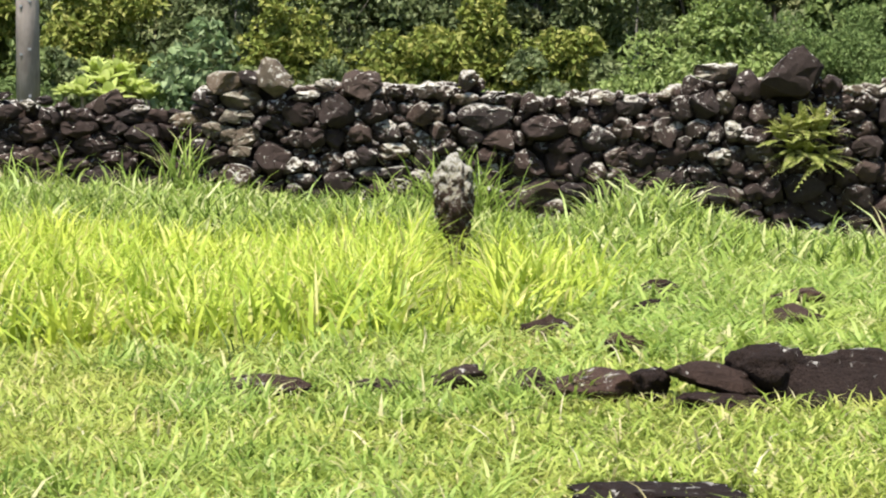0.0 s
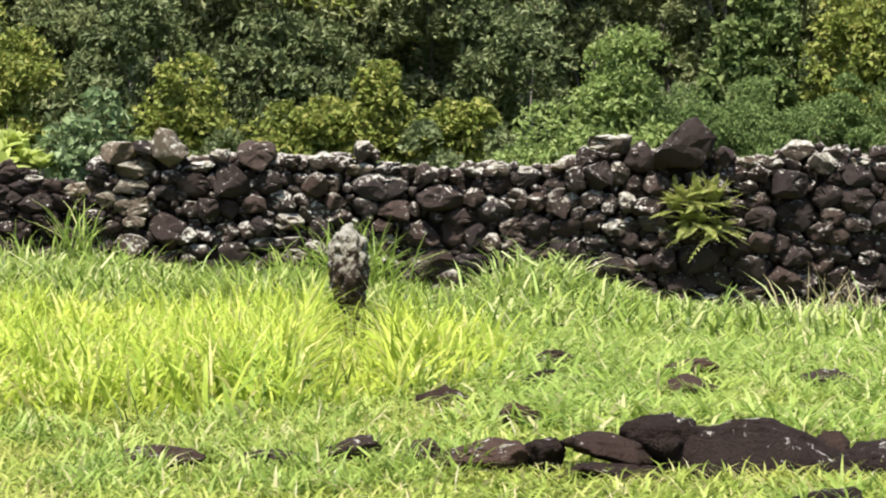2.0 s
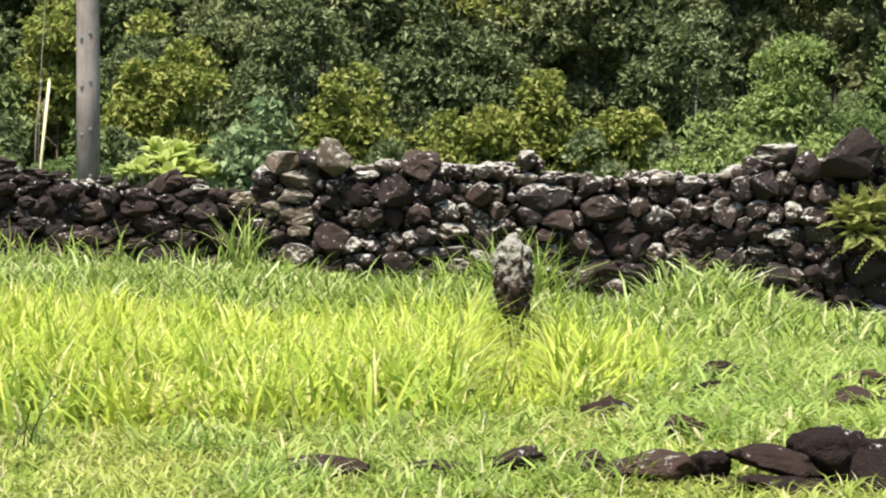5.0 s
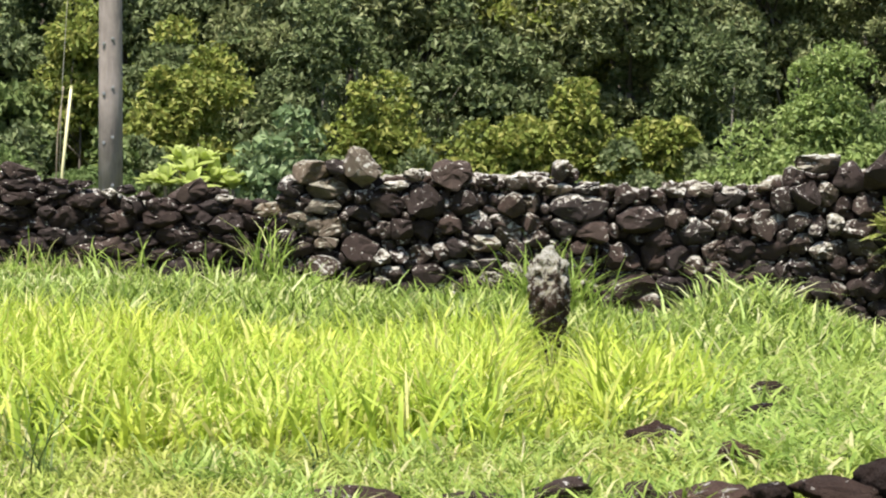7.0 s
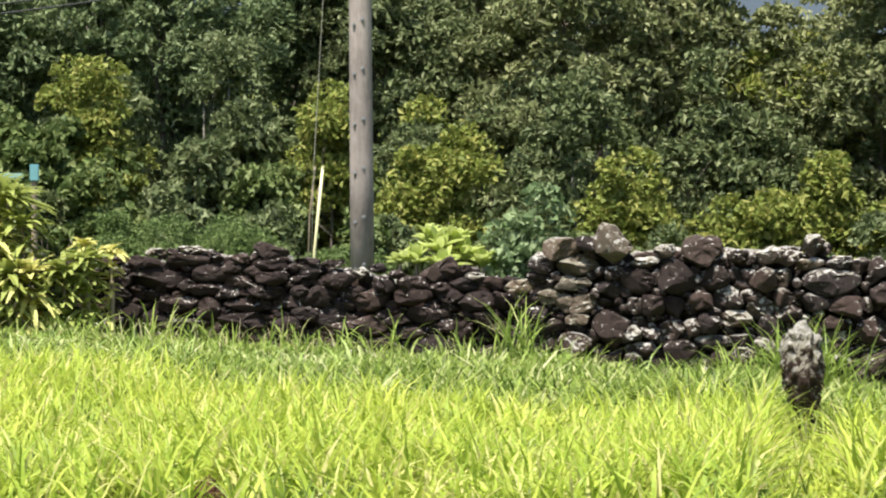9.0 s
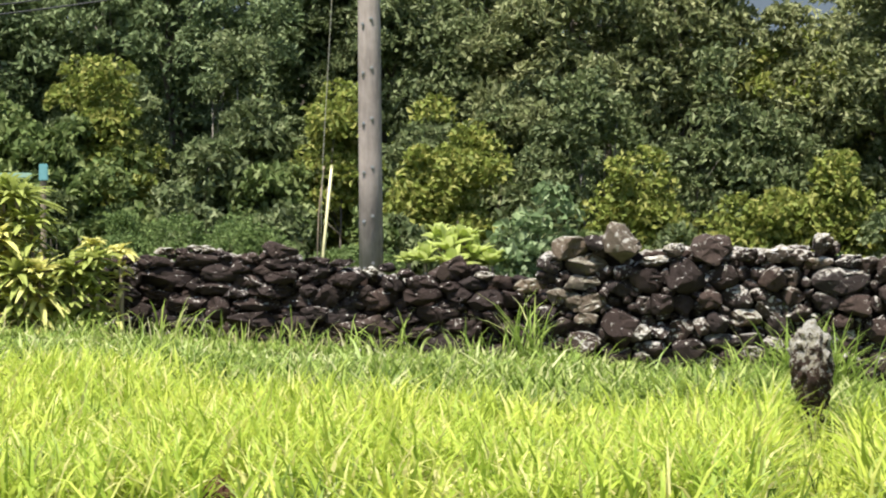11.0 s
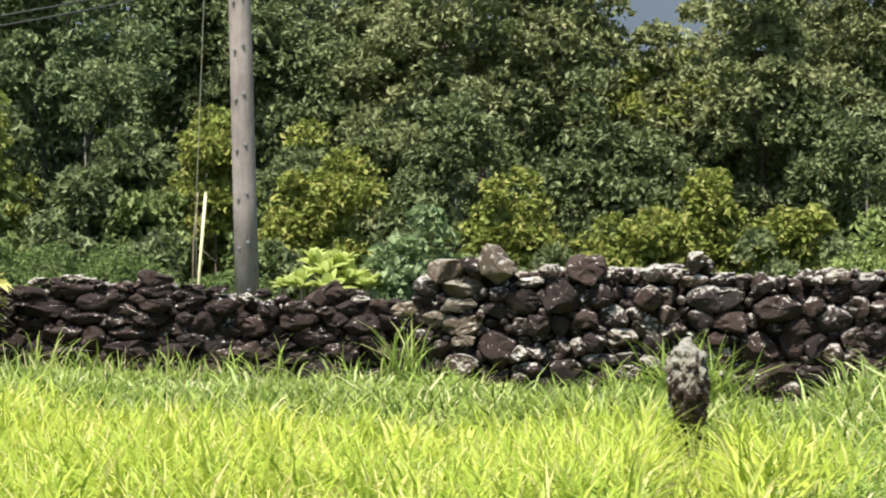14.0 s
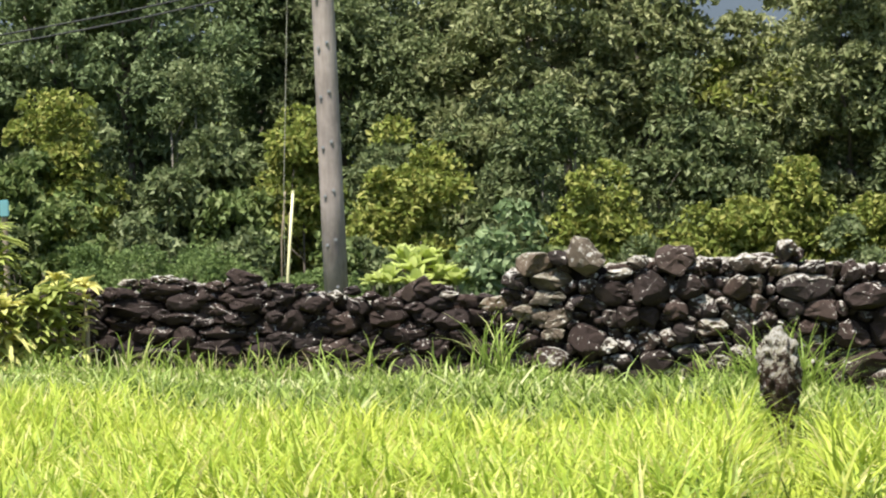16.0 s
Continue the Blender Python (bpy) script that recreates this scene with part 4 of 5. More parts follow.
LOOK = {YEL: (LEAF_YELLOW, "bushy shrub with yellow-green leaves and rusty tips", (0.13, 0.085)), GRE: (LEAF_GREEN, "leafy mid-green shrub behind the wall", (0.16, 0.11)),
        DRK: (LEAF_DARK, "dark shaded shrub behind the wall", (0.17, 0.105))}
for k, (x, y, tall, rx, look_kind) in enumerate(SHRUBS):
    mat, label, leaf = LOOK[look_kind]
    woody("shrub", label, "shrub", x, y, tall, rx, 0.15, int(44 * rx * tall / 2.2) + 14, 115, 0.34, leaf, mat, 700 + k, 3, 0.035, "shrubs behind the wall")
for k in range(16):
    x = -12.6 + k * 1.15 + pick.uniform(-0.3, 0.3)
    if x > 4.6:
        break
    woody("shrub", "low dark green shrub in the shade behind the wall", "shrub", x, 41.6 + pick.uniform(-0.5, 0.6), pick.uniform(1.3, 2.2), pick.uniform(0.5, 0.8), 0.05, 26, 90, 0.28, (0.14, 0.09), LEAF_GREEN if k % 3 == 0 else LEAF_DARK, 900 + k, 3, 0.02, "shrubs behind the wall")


FERNY = [(3.1, 41.6, 1.75, 0.8), (4.2, 41.8, 2.45, 0.9), (5.2, 42.4, 3.75, 0.8), (6.2, 42.6, 3.2, 1.0), (7.3, 42.8, 3.2, 1.1), (8.8, 43.0, 3.4, 1.3), (4.9, 41.2, 2.0, 0.9), (6.2, 41.0, 2.1, 1.0), (7.6, 41.2, 2.3, 1.1), (9.0, 41.5, 2.6, 1.2), (10.4, 42.5, 3.4, 1.2)]
for k, (x, y, tall, rx) in enumerate(FERNY):
    fine = x > 5.8
    woody("feathery_shrub", "soft feathery green shrub with very fine leaflets" if fine else "bright green shrub with small fresh leaves", "shrub", x, y, tall, rx, 0.1, int(26 * rx * tall / 2) + 14, 330 if fine else 190, 0.42,
          (0.085, 0.034) if fine else (0.115, 0.06), LEAF_FEATHER if fine else LEAF_FRESH, 800 + k, 3, 0.03, "feathery shrubs", 0.6)
for k, (x, y, tall, z0) in enumerate(((-2.75, 45.2, 3.8, 1.9), (-2.45, 45.6, 4.0, 2.2), (-8.3, 46.9, 4.8, 2.8), (4.1, 46.8, 4.4, 2.3))):
    woody("sapling", "thin sapling with bare grey stems below a sparse crown", "tree", x, y, tall, 0.7, z0, 26, 100, 0.32, (0.13, 0.075), LEAF_DARK, 940 + k, 2, 0.028, "saplings in the thicket", wood=PALE_BARK)
LOW = [(-7.4, 39.6, 1.5, 0.75), (-6.7, 39.8, 1.3, 0.5), (-8.5, 39.5, 1.45, 0.7), (-5.3, 40.6, 1.6, 0.6)]
for k, (x, y, tall, rx) in enumerate(LOW):
    woody("low_shrub", "low soft green shrub behind the wall", "shrub", x, y, tall, rx, 0.05, 34, 300, 0.3, (0.075, 0.032), LEAF_FEATHER, 850 + k, 3, 0.02, "low shrubs")
woody("blue_green_shrub", "broad-leaved blue-green sapling against the wall end", "shrub", -2.85, 37.0, 1.95, 0.46, 0.2, 32, 26, 0.24, (0.15, 0.12), LEAF_BLUE, 880, 3, 0.02)
woody("blue_green_shrub", "broad-leaved blue-green sapling against the wall end", "shrub", -2.40, 37.2, 2.25, 0.30, 0.3, 20, 24, 0.22, (0.15, 0.12), LEAF_BLUE, 881, 2, 0.02)


def far_woods():
    rng = np.random.default_rng(9)
    n = 52000
    x, y = rng.uniform(-46, 46, n), rng.uniform(60, 98, n)
    z = height(x, y) + 2.2 * rng.random(n) ** 0.7 * (0.6 + 0.4 * np.sin(x * 0.8) * np.sin(y * 0.7))
    v, t = leaves(rng, np.stack([x, y, z], 1), 0.42, 0.26, 0.5)
    tagged(part("far_woods", mesh_from("far_woods", v, t), LEAF_DARK), "dense dark scrub on the far slope", "woods", kind="stuff")


far_woods()


def strap(rng, way, length, width, droop, lift, segs=5):
    """One arching strap leaf from the origin."""
    side = np.array([-way[1], way[0], 0.0])
    v, t = [], []
    for k in range(segs + 1):
        s = k / segs
        w = width * math.sin(math.pi * min(0.97, 0.12 + 0.86 * s)) ** 0.7 * 0.5
        p = np.array([way[0], way[1], 0]) * length * (s * math.cos(lift) + droop * 0.25 * s * s) + np.array([0, 0, length * (s * math.sin(lift) - droop * s * s)])
        v += [p - side * w + [0, 0, w * 0.35], p - [0, 0, w * 0.1], p + side * w + [0, 0, w * 0.35]]
    for k in range(segs):
        a = k * 3
        t += [(a, a + 1, a + 4), (a, a + 4, a + 3), (a + 1, a + 2, a + 5), (a + 1, a + 5, a + 4)]
    return np.array(v), np.array(t)


def rosette(name, label, x, y, z, n, length, width, material, seed, tilt=(15, 80), droop=0.35, stem=0.0, category="plant", group="", tiers=0):
    rng = random.Random(seed)
    root = thing(name, label, category, pose(x, y, z), group)
    for k in range(n):
        a = k * 2.399 + rng.uniform(-0.3, 0.3)
        lift = radians(tilt[0] + (tilt[1] - tilt[0]) * (0.5 * k / n + 0.5 * rng.random()) + rng.uniform(-10, 10))
        v, t = strap(rng, (math.cos(a), math.sin(a)), length * rng.uniform(0.75, 1.15), width * rng.uniform(0.8, 1.2), droop * rng.uniform(0.6, 1.3), lift)
        part("leaf", mesh_from("leaf", v + [0, 0, stem], t, True), material, root)
    for tier in range(tiers):
        up = stem * (0.78 - 0.26 * tier)
        for k in range(n // 2):
            a = k * 2.399 + tier + rng.uniform(-0.4, 0.4)
            v, t = strap(rng, (math.cos(a), math.sin(a)), length * rng.uniform(0.6, 1.0), width * rng.uniform(0.8, 1.2), droop * rng.uniform(0.7, 1.5), radians(rng.uniform(-15, 60)))
            part("leaf", mesh_from("leaf", v + [rng.uniform(-0.06, 0.06), rng.uniform(-0.06, 0.06), up + rng.uniform(-0.1, 0.1)], t, True), material, root)
    if stem > 0:
        v, t = tube([(0, 0, -0.2), (0.03, 0, stem * 0.5), (0, 0, stem)], [0.035, 0.028, 0.022], 7)
        part("stem", mesh_from("stem", v, t, True), STEM_DRY, root, "dry pale stem")
    return root


# bright rosette behind the slumped wall
zb = float(height(-3.75, 36.6))
for k, (x, y, z, n, length) in enumerate(((-3.72, 36.6, 1.16, 26, 0.44), (-4.02, 36.5, 1.02, 22, 0.38), (-3.40, 36.6, 1.06, 24, 0.40), (-3.86, 36.8, 1.30, 18, 0.34), (-3.53, 36.7, 1.28, 18, 0.34), (-3.16, 36.5, 0.98, 16, 0.32), (-3.66, 36.3, 0.96, 20, 0.36), (-4.24, 36.6, 1.02, 14, 0.28))):
    rosette("rosette_plant", "bright lime green broad-leaved plant behind the wall", x, y, zb, n, length, 0.135, LEAF_LIME, 31 + k, (20, 95), 0.30, z - zb, group="bright plants behind the wall")

# crotons at the wall's end
zc = lambda x, y: float(height(x, y))
for k, (x, y, top_z, n, length, mat) in enumerate((
        (-8.95, 34.5, 1.85, 30, 0.62, LEAF_CROTON_GREEN), (-9.15, 34.3, 1.35, 26, 0.60, LEAF_CROTON), (-8.75, 34.4, 1.55, 20, 0.5, LEAF_CROTON_GREEN), (-8.62, 34.2, 0.95, 22, 0.5, LEAF_CROTON),
        (-8.25, 34.4, 0.95, 30, 0.50, LEAF_CROTON_GREEN), (-7.98, 34.45, 1.12, 22, 0.40, LEAF_CROTON_GREEN), (-7.72, 34.65, 1.22, 14, 0.26, LEAF_CROTON), (-8.05, 34.6, 1.30, 12, 0.26, LEAF_CROTON), (-9.5, 34.5, 1.6, 28, 0.6, LEAF_CROTON), (-9.9, 34.6, 1.2, 26, 0.6, LEAF_CROTON_GREEN), (-9.3, 34.2, 1.0, 24, 0.55, LEAF_CROTON), (-8.85, 34.1, 0.95, 22, 0.5, LEAF_CROTON_GREEN), (-9.15, 34.6, 1.95, 26, 0.55, LEAF_CROTON_GREEN))):
    z = zc(x, y)
    rosette("croton", "yellow and green variegated croton with dry lower stems" if mat is LEAF_CROTON else "green croton bush with yellow-edged leaves", x + 0.14, y, z, int(n * 1.7), length * 0.9, 0.092, mat, 60 + k, (-10, 85), 0.5, top_z - z, "shrub", "crotons by the wall", 3)
for k, (x, tall) in enumerate(((-9.05, 0.5), (-8.9, 0.42), (-8.7, 0.5), (-8.5, 0.34), (-9.2, 0.4))):
    z = zc(x, 34.0)
    strand("dry_stalk", "bare dry stalk among the crotons", [(x, 34.0, z - 0.05), (x + 0.04, 34.0, z + tall * 0.5), (x + 0.14 * (-1) ** k, 34.0, z + tall)], 0.016, STEM_DRY, "stalk")

# ferns growing out of the wall face
def frond(way, length, lift, droop, pairs=11):
    """An arching midrib with leaflets down both sides."""
    side = np.array([-way[1], way[0], 0.0])
    v, t = [], []
    at = lambda q: np.array([way[0], way[1], 0]) * length * q * math.cos(lift) * (1 + 0.3 * droop * q) + np.array([0, 0, length * (q * math.sin(lift) - droop * q * q)])
    for k in range(pairs):
        q = 0.12 + 0.86 * k / (pairs - 1)
        p, ahead = at(q), at(q + 0.05) - at(q)
        ahead /= np.linalg.norm(ahead)
        reach = 0.065 * math.sin(math.pi * (0.18 + 0.8 * q)) ** 0.8
        for sign in (-1, 1):
            tip = p + side * sign * reach + ahead * reach * 0.5 - np.array([0, 0, reach * 0.25])
            n = len(v)
            v += [p - ahead * 0.006, (p + tip) / 2 + ahead * 0.016, tip, (p + tip) / 2 - ahead * 0.016]
            t += [(n, n + 1, n + 2), (n, n + 2, n + 3)]
    for a, b in zip(range(6), range(1, 7)):
        p, q = at(a / 6), at(b / 6)
        n = len(v)
        v += [p - side * 0.005, p + side * 0.005, q + side * 0.003, q - side * 0.003]
        t += [(n, n + 1, n + 2), (n, n + 2, n + 3)]
    return np.array(v), np.array(t)


def wall_fern(x, z, n, length, low, seed):
    rng = random.Random(seed)
    root = thing("wall_fern", "yellow-green fern rooted in the wall face", "fern", pose(x, 33.68, z + 0.08), "ferns on the wall")
    n = int(n * 1.7)
    for k in range(n):
        a = math.pi + math.pi * (k + rng.uniform(-0.9, 0.9)) / n * 1.15 - 0.2
        v, t = frond((math.cos(a), math.sin(a) * 0.8 - 0.1), length * rng.uniform(0.7, 1.15), radians(rng.uniform(low, low + 85)), rng.uniform(0.1, 0.6))
        part("frond", mesh_from("frond", v, t), LEAF_FERN, root)


for k, (x, z, n, length, low) in enumerate(((5.14, 0.66, 10, 0.42, 30), (4.78, 0.56, 12, 0.42, 5), (4.98, 0.55, 14, 0.46, 10), (5.16, 0.50, 14, 0.46, 10), (5.02, 0.32, 12, 0.40, -20), (5.24, 0.28, 12, 0.42, -25), (4.86, 0.36, 12, 0.38, -15), (4.68, 0.48, 8, 0.30, 0))):
    wall_fern(x, z, n, length, low, 41 + k)


# ---- grass ----
def blades(rng, x, y, length, width, lean, lean_way=None, segs=3, base=None):
    """Curved tapering blades as one set of arrays."""
    n = len(x)
    a = rng.uniform(0, 2 * math.pi, n) if lean_way is None else lean_way + rng.normal(0, 1.0, n)
    d = np.stack([np.cos(a), np.sin(a), np.zeros(n)], 1)
    turn = a + math.pi / 2 + rng.normal(0, 0.5, n)
    side = np.stack([np.cos(turn), np.sin(turn), np.zeros(n)], 1)
    z = height(x, y) - 0.01 if base is None else base
    root = np.stack([x, y, z], 1)
    rows = []
    for k in range(segs + 1):
        s = k / segs
        p = root + d * (length * lean * s ** 1.8)[:, None]
        p[:, 2] += length * (s - 0.55 * lean * s ** 2.4)
        if k < segs:
            w = (width * (1 - 0.75 * s ** 1.5) * 0.5)[:, None]
            rows += [p - side * w, p + side * w]
        else:
            rows.append(p)
    per = 2 * segs + 1
    v = np.stack(rows, 1).reshape(-1, 3)
    i = np.arange(n)[:, None] * per
    tris = []
    for k in range(segs - 1):
        b = 2 * k
        tris += [i + [b, b + 1, b + 3], i + [b, b + 3, b + 2]]
    b = 2 * (segs - 1)
    tris.append(i + [b, b + 1, b + 2])
    return v, np.concatenate(tris)


def patchy(x, y, s, ph):
    return 0.5 + 0.25 * (np.sin(x * s + ph) + np.sin(y * s * 1.3 + 2 * ph) * np.cos(x * s * 0.7 - y * s * 0.4 + ph))


def scatter(rng, n, y0, y1, spread=1.0):
    """Spots over the meadow wedge, thicker near the eye."""
    y = y0 * (y1 / y0) ** rng.random(n)
    a = np.radians(rng.uniform(-16.5, 14.0, n))
    return y * np.tan(a), y


def yellow_share(x, y):
    """Where the tall yellow grass stands: a band across the meadow that thins out to the right."""
    near = 16.3 + 0.35 * np.sin(x * 1.7) + np.clip(x - 0.2, 0, 9) * 1.6 + np.clip(-x - 2.5, 0, 9) * 0.1
    far = 22.9 + 3.9 * step(-x, 2.8, 6.5) - 0.4 * np.clip(x, 0, 3) + 0.6 * np.sin(x * 1.1 + 1)
    band = step(y, near - 1.4, near + 1.0) * (1 - step(y, far - 1.6, far + 1.2))
    return band * (1 - step(x, 0.2, 1.9))


def clear_of_stones(x, y):
    front = (np.abs(x - 0.0224 * y) < 0.14) & (y > 21.6) & (y < 23.3)
    front |= (np.abs(x + 0.19 * (y - 1.03)) < 0.09) & (y > 15.8) & (y < 16.75)
    return ~front & ~((np.abs(x - 2.16) < 0.5) & (np.abs(y - 12.95) < 0.3)) & ~((np.abs(x - 1.05) < 0.33) & (np.abs(y - 10.3) < 0.25))


def grass_field(name, label, material, seed, n, y0, y1, keep, length, width, lean, tuft=0.0):
    rng = np.random.default_rng(seed)
    x, y = scatter(rng, n, y0, y1)
    if tuft > 0:
        cx, cy = scatter(rng, max(1, n // 14), y0, y1)
        c = rng.integers(0, len(cx), n)
        x, y = cx[c] + rng.normal(0, tuft, n), cy[c] + rng.normal(0, tuft, n)
    ok = (rng.random(n) < keep(x, y)) & clear_of_stones(x, y) & (y < 34.2) & (y > 8.6)
    x, y = x[ok], y[ok]
    m = len(x)
    L = rng.uniform(*length, m) * (0.75 + 0.5 * patchy(x, y, 2.1, seed))
    lane = (np.abs(x - 0.0224 * y) < 0.26) & (y > 15.5) & (y < 23.3)
    L = np.where(lane, L * 0.34, L) * (1 - 0.3 * step(y, 24, 30) * step(-x, 1.5, 4)) * (1 - 0.36 * step(y, 28.5, 32))
    v, t = blades(rng, x, y, L, rng.uniform(*width, m), rng.uniform(*lean, m))
    tagged(part(name, mesh_from(name, v, t), material), label, "grass", kind="stuff")


def wall_share(x, y):
    return step(y, 22.0, 25.0) * (1 - yellow_share(x, y)) * (1 - 0.6 * step(x, 0.6, 2.0) * (1 - step(y, 25, 28))) * (1 - 0.55 * step(x, 1.0, 3.0))


def right_share(x, y):
    return np.clip(step(x, 0.0, 1.8) * step(y, 13.8, 15.0) + 0.0, 0, 1) * (0.55 + 0.45 * patchy(x, y, 2.9, 1.0)) * (1 - 0.75 * np.exp(-((x - 2.65) / 0.5) ** 2 - ((y - 17.0) / 1.0) ** 2)) * (1 - 0.8 * np.exp(-((x - 0.88) / 0.2) ** 2 - ((y - 16.0) / 0.45) ** 2)) * (1 - 0.7 * np.exp(-((x - 1.75) / 0.35) ** 2 - ((y - 18.2) / 1.0) ** 2))


grass_field("tall_yellow_grass", "tall sunlit yellow-green grass leaning in tufts", GRASS_TALL, 1, 70000, 15.0, 31.5, lambda x, y: yellow_share(x, y), (0.26, 0.64), (0.018, 0.040), (0.25, 1.0), 0.10)
grass_field("yellow_grass_thatch", "short yellow-green grass under the tall blades", GRASS_TALL, 12, 42000, 15.0, 31.5, lambda x, y: yellow_share(x, y) * 0.9, (0.14, 0.28), (0.018, 0.032), (0.3, 1.1))
grass_field("green_tufts", "green tufts standing among the yellow grass", GRASS_MID, 15, 34000, 15.0, 31.5, lambda x, y: yellow_share(x, y) * (patchy(x, y, 2.4, 0.7) > 0.55), (0.24, 0.50), (0.018, 0.036), (0.3, 1.1), 0.10)
grass_field("bank_grass", "deep green grass along the foot of the wall", GRASS_WALL, 2, 60000, 21.5, 34.3, wall_share, (0.22, 0.58), (0.024, 0.052), (0.3, 1.15), 0.11)
grass_field("wall_foot_grass", "long arching grass against the foot of the wall", GRASS_MID, 6, 16000, 32.3, 34.3, lambda x, y: (patchy(x, y, 1.3, 3.0) > 0.45) * step(y, 32.3, 33.2) * (y < np.where(x > -2.3, 33.72, 34.4)), (0.30, 0.72), (0.020, 0.040), (0.5, 1.45), 0.08)
grass_field("arching_blades", "long pale blades arching over the bank by the wall", GRASS_PALE, 21, 4200, 25.0, 34.2, lambda x, y: step(y, 27, 32) * (1 - yellow_share(x, y)) * (0.35 + 0.65 * (patchy(x, y, 1.9, 4.0) > 0.5)), (0.50, 1.0), (0.022, 0.042), (0.5, 1.3), 0.10)
grass_field("meadow_grass", "fresh green meadow grass in loose tufts", GRASS_MID, 3, 66000, 13.5, 34.0, right_share, (0.15, 0.36), (0.018, 0.036), (0.6, 1.6), 0.10)
grass_field("short_grass", "short green turf with straw-coloured blades", GRASS_SHORT, 4, 80000, 8.8, 17.6, lambda x, y: (1 - yellow_share(x, y)) * (1 - 0.75 * step(y, 15.5, 17.2) * step(x, 0.3, 1.5)) * (0.5 + 0.5 * patchy(x, y, 3.3, 0.4)) * (1 - 0.6 * np.exp(-((x + 0.3) / 0.55) ** 2 - ((y - 13.0) / 0.25) ** 2)), (0.08, 0.20), (0.012, 0.024), (0.5, 1.35))
grass_field("turf_tufts", "loose taller tufts in the short turf", GRASS_MID, 5, 22000, 9.0, 17.5, lambda x, y: (1 - yellow_share(x, y)) * (patchy(x, y, 1.7, 2.0) > 0.55), (0.15, 0.30), (0.013, 0.025), (0.4, 1.3), 0.06)
grass_field("dry_blades", "scattered dry straw-coloured blades", GRASS_DRY, 6, 5200, 9.0, 34.0, lambda x, y: 0.25 + 0.75 * step(y, 31, 33.5), (0.10, 0.26), (0.008, 0.018), (0.3, 1.3))


def tuft(name, label, x, y, n, length, spread, material, seed, lean=(0.15, 0.9), width=(0.012, 0.026)):
    rng = np.random.default_rng(seed)
    px, py = x + rng.normal(0, spread, n), y + rng.normal(0, spread * 0.6, n)
    v, t = blades(rng, px, py, rng.uniform(length * 0.55, length, n), rng.uniform(*width, n), rng.uniform(*lean, n), segs=4)
    tagged(part(name, mesh_from(name, v, t), material), label, "grass", "grass clumps", "stuff")


CLUMP = "tall arching clump of green grass"
tuft("grass_clump", CLUMP, -2.50, 33.2, 40, 1.35, 0.13, GRASS_MID, 71, (0.12, 0.8), (0.022, 0.040))
for k, (x, y, tall) in enumerate(((-7.9, 34.1, 0.75), (-6.9, 34.2, 0.9), (-6.2, 34.2, 0.7), (-5.3, 34.2, 0.85), (-4.5, 34.1, 0.75), (-3.9, 34.2, 0.9), (-3.2, 34.1, 0.8), (-1.8, 33.4, 0.7), (-0.6, 33.4, 0.6), (0.1, 33.3, 0.7), (1.9, 33.3, 0.6), (3.4, 33.4, 0.55))):
    tuft("grass_clump", CLUMP, x, y, 16, tall, 0.16, GRASS_MID, 120 + k, (0.3, 1.1), (0.018, 0.034))
tuft("grass_clump", CLUMP, -2.15, 33.0, 30, 0.7, 0.2, GRASS_MID, 72)
tuft("grass_clump", CLUMP, 0.92, 32.7, 150, 1.45, 0.22, GRASS_MID, 73, (0.2, 1.0), (0.024, 0.048))
tuft("grass_clump", CLUMP, 0.30, 32.7, 110, 1.15, 0.24, GRASS_MID, 74, (0.25, 1.1), (0.022, 0.04))
tuft("grass_clump", "dry straw-coloured grass clump by the wall", 6.75, 33.0, 60, 1.0, 0.35, GRASS_DRY, 75)
tuft("grass_clump", CLUMP, 7.2, 33.0, 60, 0.6, 0.3, GRASS_MID, 76)
tuft("grass_clump", "dry straw-coloured grass clump by the wall", 5.4, 33.2, 60, 0.45, 0.9, GRASS_DRY, 77)
tuft("grass_clump", "dry straw-coloured grass clump by the wall", -6.2, 34.1, 100, 0.55, 1.6, GRASS_DRY, 78)
tuft("grass_clump", CLUMP, -7.4, 33.4, 220, 0.55, 0.9, GRASS_WALL, 79)
tuft("grass_clump", CLUMP, -4.7, 33.4, 200, 0.5, 0.9, GRASS_WALL, 80)
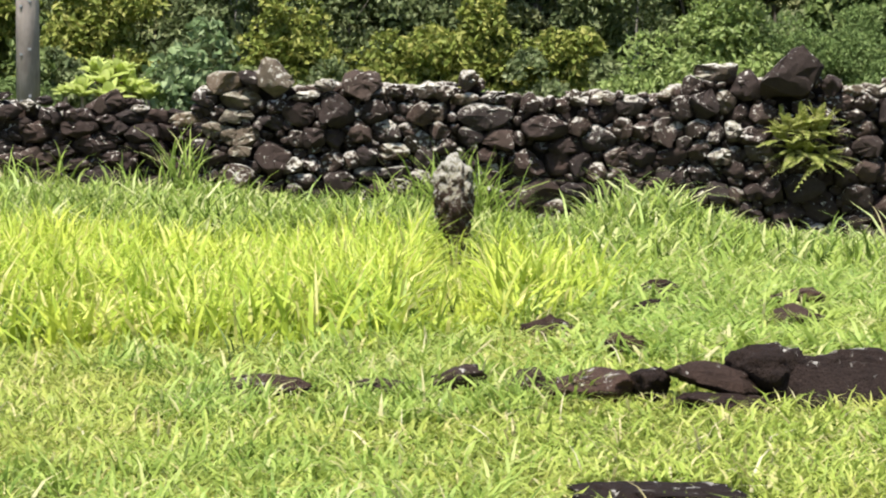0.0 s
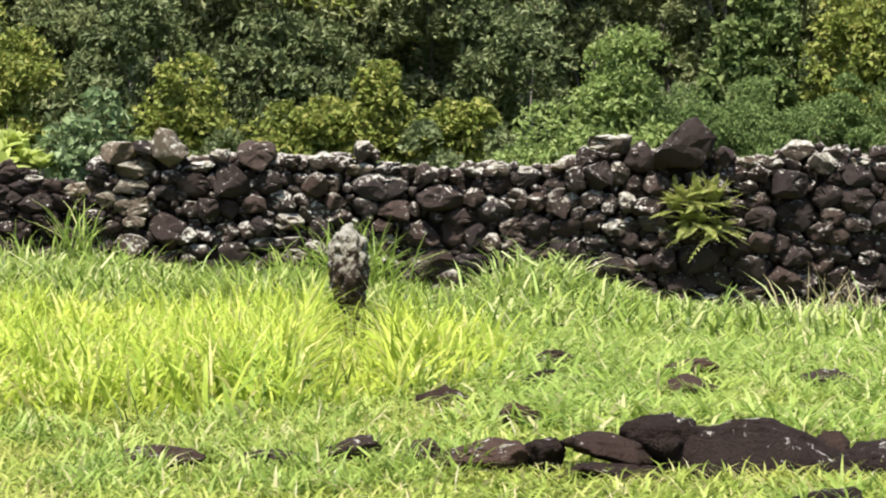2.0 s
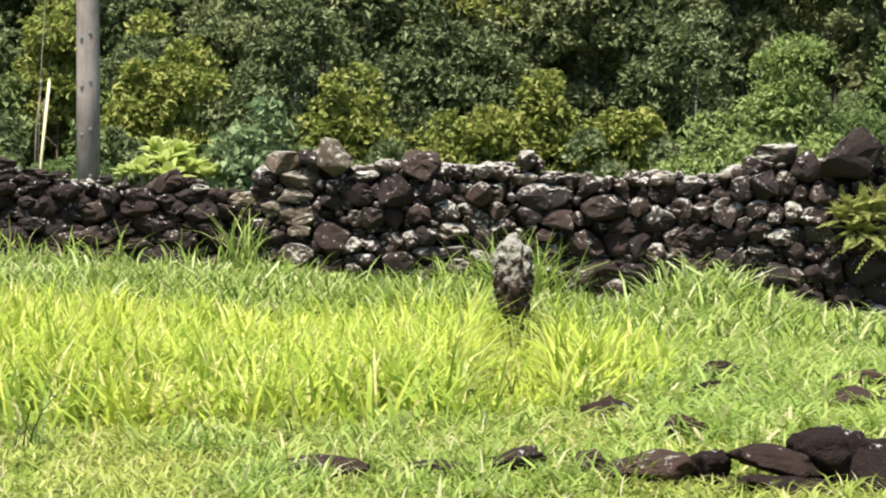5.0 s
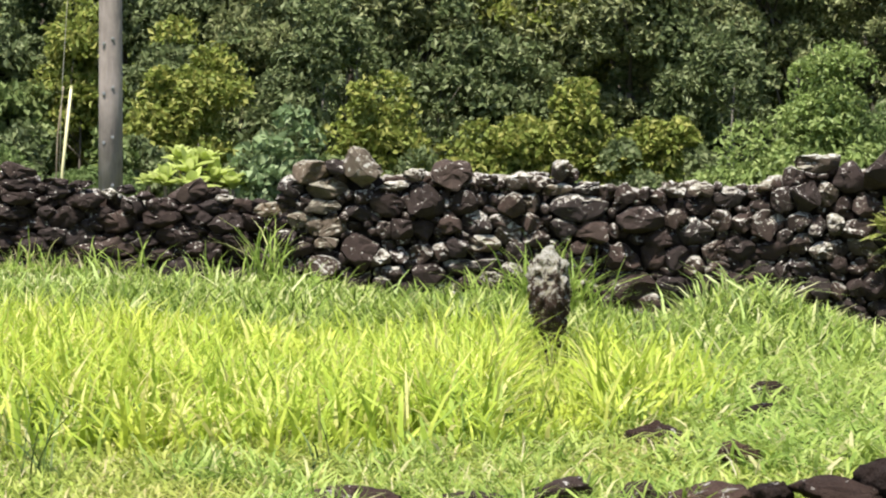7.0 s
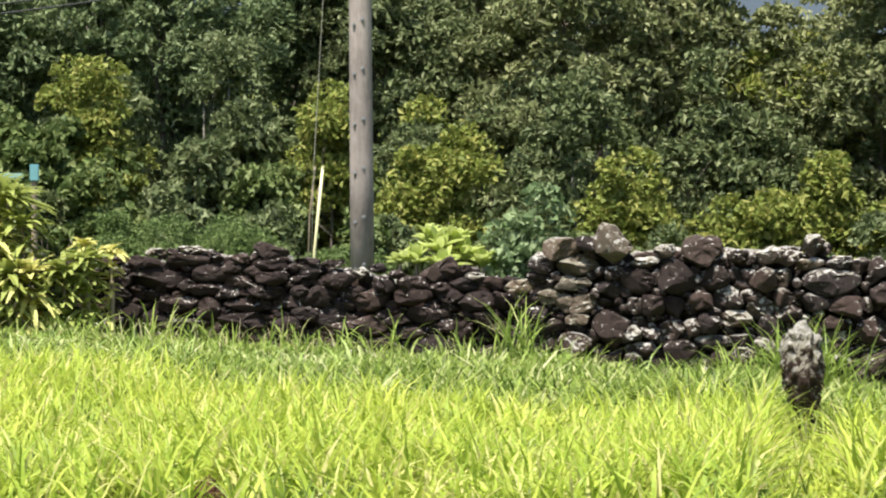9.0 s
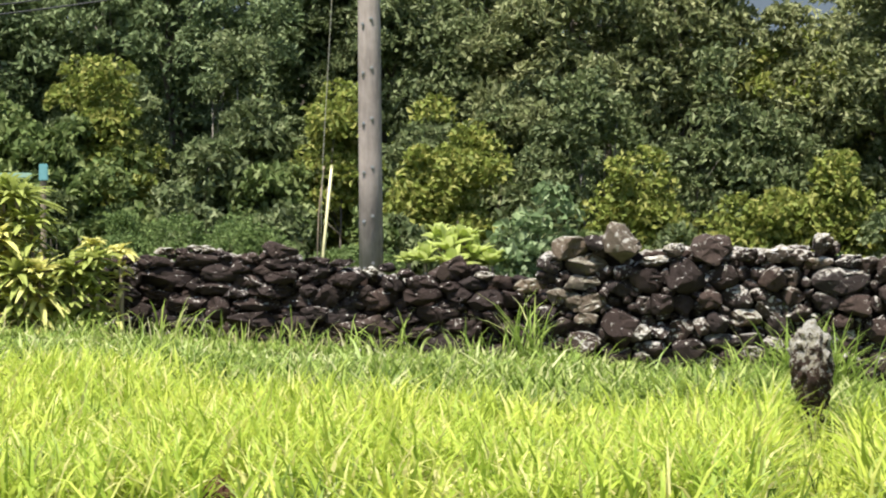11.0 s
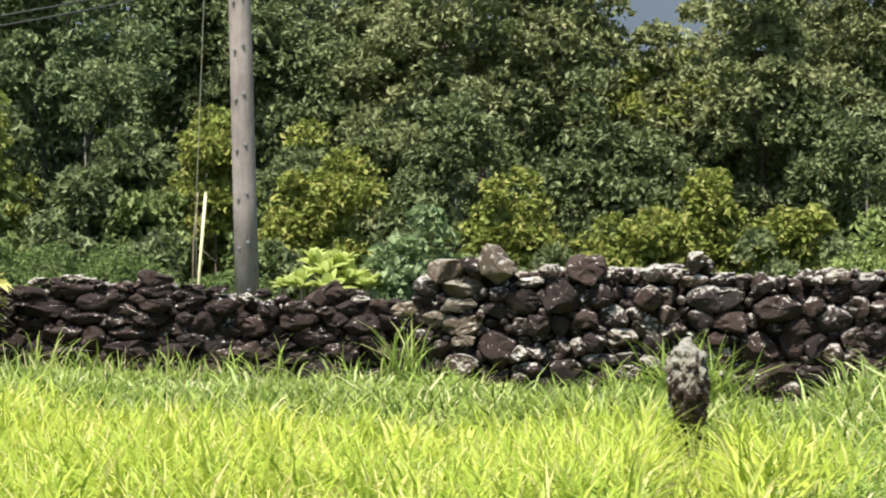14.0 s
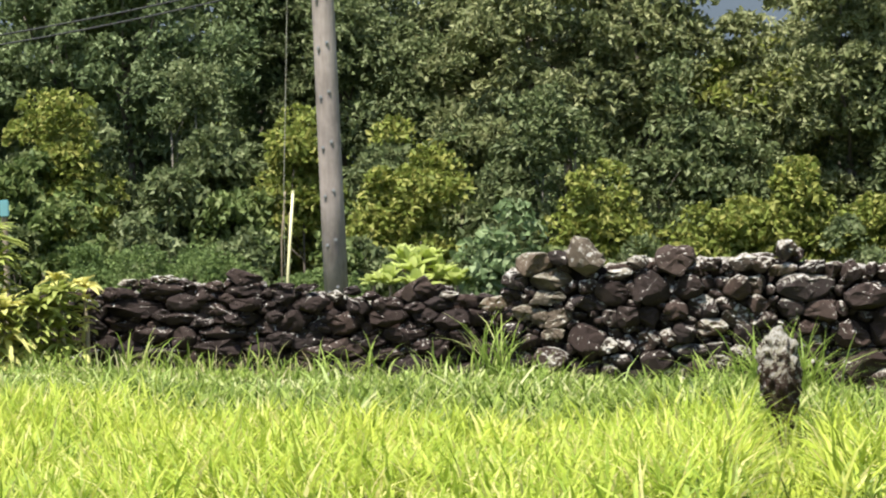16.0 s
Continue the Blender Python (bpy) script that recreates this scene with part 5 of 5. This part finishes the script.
for k, (x, y, tall) in enumerate(((-2.24, 14.45, 0.60), (-2.10, 14.55, 0.46), (-2.19, 16.2, 0.40), (-1.98, 16.3, 0.40), (-1.14, 15.7, 0.36), (-0.84, 14.75, 0.38), (-1.25, 18.2, 0.5), (-0.6, 17.6, 0.42), (0.35, 17.3, 0.36), (-2.9, 19.5, 0.5), (-1.9, 20.2, 0.5), (-3.6, 21.0, 0.5))):
    tuft("seeding_grass", "dark seeding grass stems above the turf", x, y, 8, tall, 0.05, GRASS_SEED, 90 + k, (0.15, 1.0), (0.010, 0.018))
tuft("grass_clump", CLUMP, -1.3, 33.1, 120, 0.5, 0.6, GRASS_WALL, 104, (0.3, 1.2), (0.02, 0.04))
tuft("grass_clump", CLUMP, 3.0, 31.6, 220, 0.42, 0.6, GRASS_MID, 105, (0.3, 1.2), (0.02, 0.04))
tuft("grass_clump", "a few long bent blades before the standing stone", 0.50, 22.85, 18, 0.62, 0.12, GRASS_TALL, 106, (0.4, 1.1), (0.012, 0.022))
tuft("grass_clump", CLUMP, 0.98, 22.6, 70, 0.42, 0.28, GRASS_MID, 101)
tuft("grass_clump", CLUMP, 0.05, 22.7, 110, 0.42, 0.25, GRASS_TALL, 102)
for k, (x, y, n) in enumerate(((1.0, 12.65, 60), (0.4, 12.95, 50), (1.5, 12.35, 70), (2.0, 12.4, 80), (2.6, 12.5, 80), (-0.3, 12.95, 60), (1.25, 14.45, 60), (0.93, 16.1, 50), (1.62, 17.35, 40), (1.86, 19.1, 40), (0.66, 12.9, 50), (-0.6, 12.95, 60), (0.1, 13.0, 50), (2.42, 16.05, 40))):
    tuft("grass_clump", "fringe of short grass before the stones", x, y, n, 0.15, 0.16, GRASS_SHORT, 110 + k, (0.4, 1.3), (0.010, 0.020))
tuft("grass_clump", "arching dry blades over the boulder", 2.1, 12.5, 44, 0.21, 0.34, GRASS_DRY, 103, (0.5, 1.3), (0.006, 0.012))
for k, (x, y, n, spread) in enumerate(((2.65, 17.3, 170, 0.36), (2.45, 16.7, 90, 0.3), (2.25, 11.8, 120, 0.35), (1.75, 10.9, 90, 0.4), (-0.4, 13.5, 110, 0.4), (3.3, 17.0, 70, 0.3))):
    tuft("straw_patch", "flattened straw-coloured grass on a bare patch", x, y, n, 0.16, spread, GRASS_DRY, 140 + k, (0.9, 1.5), (0.008, 0.016))
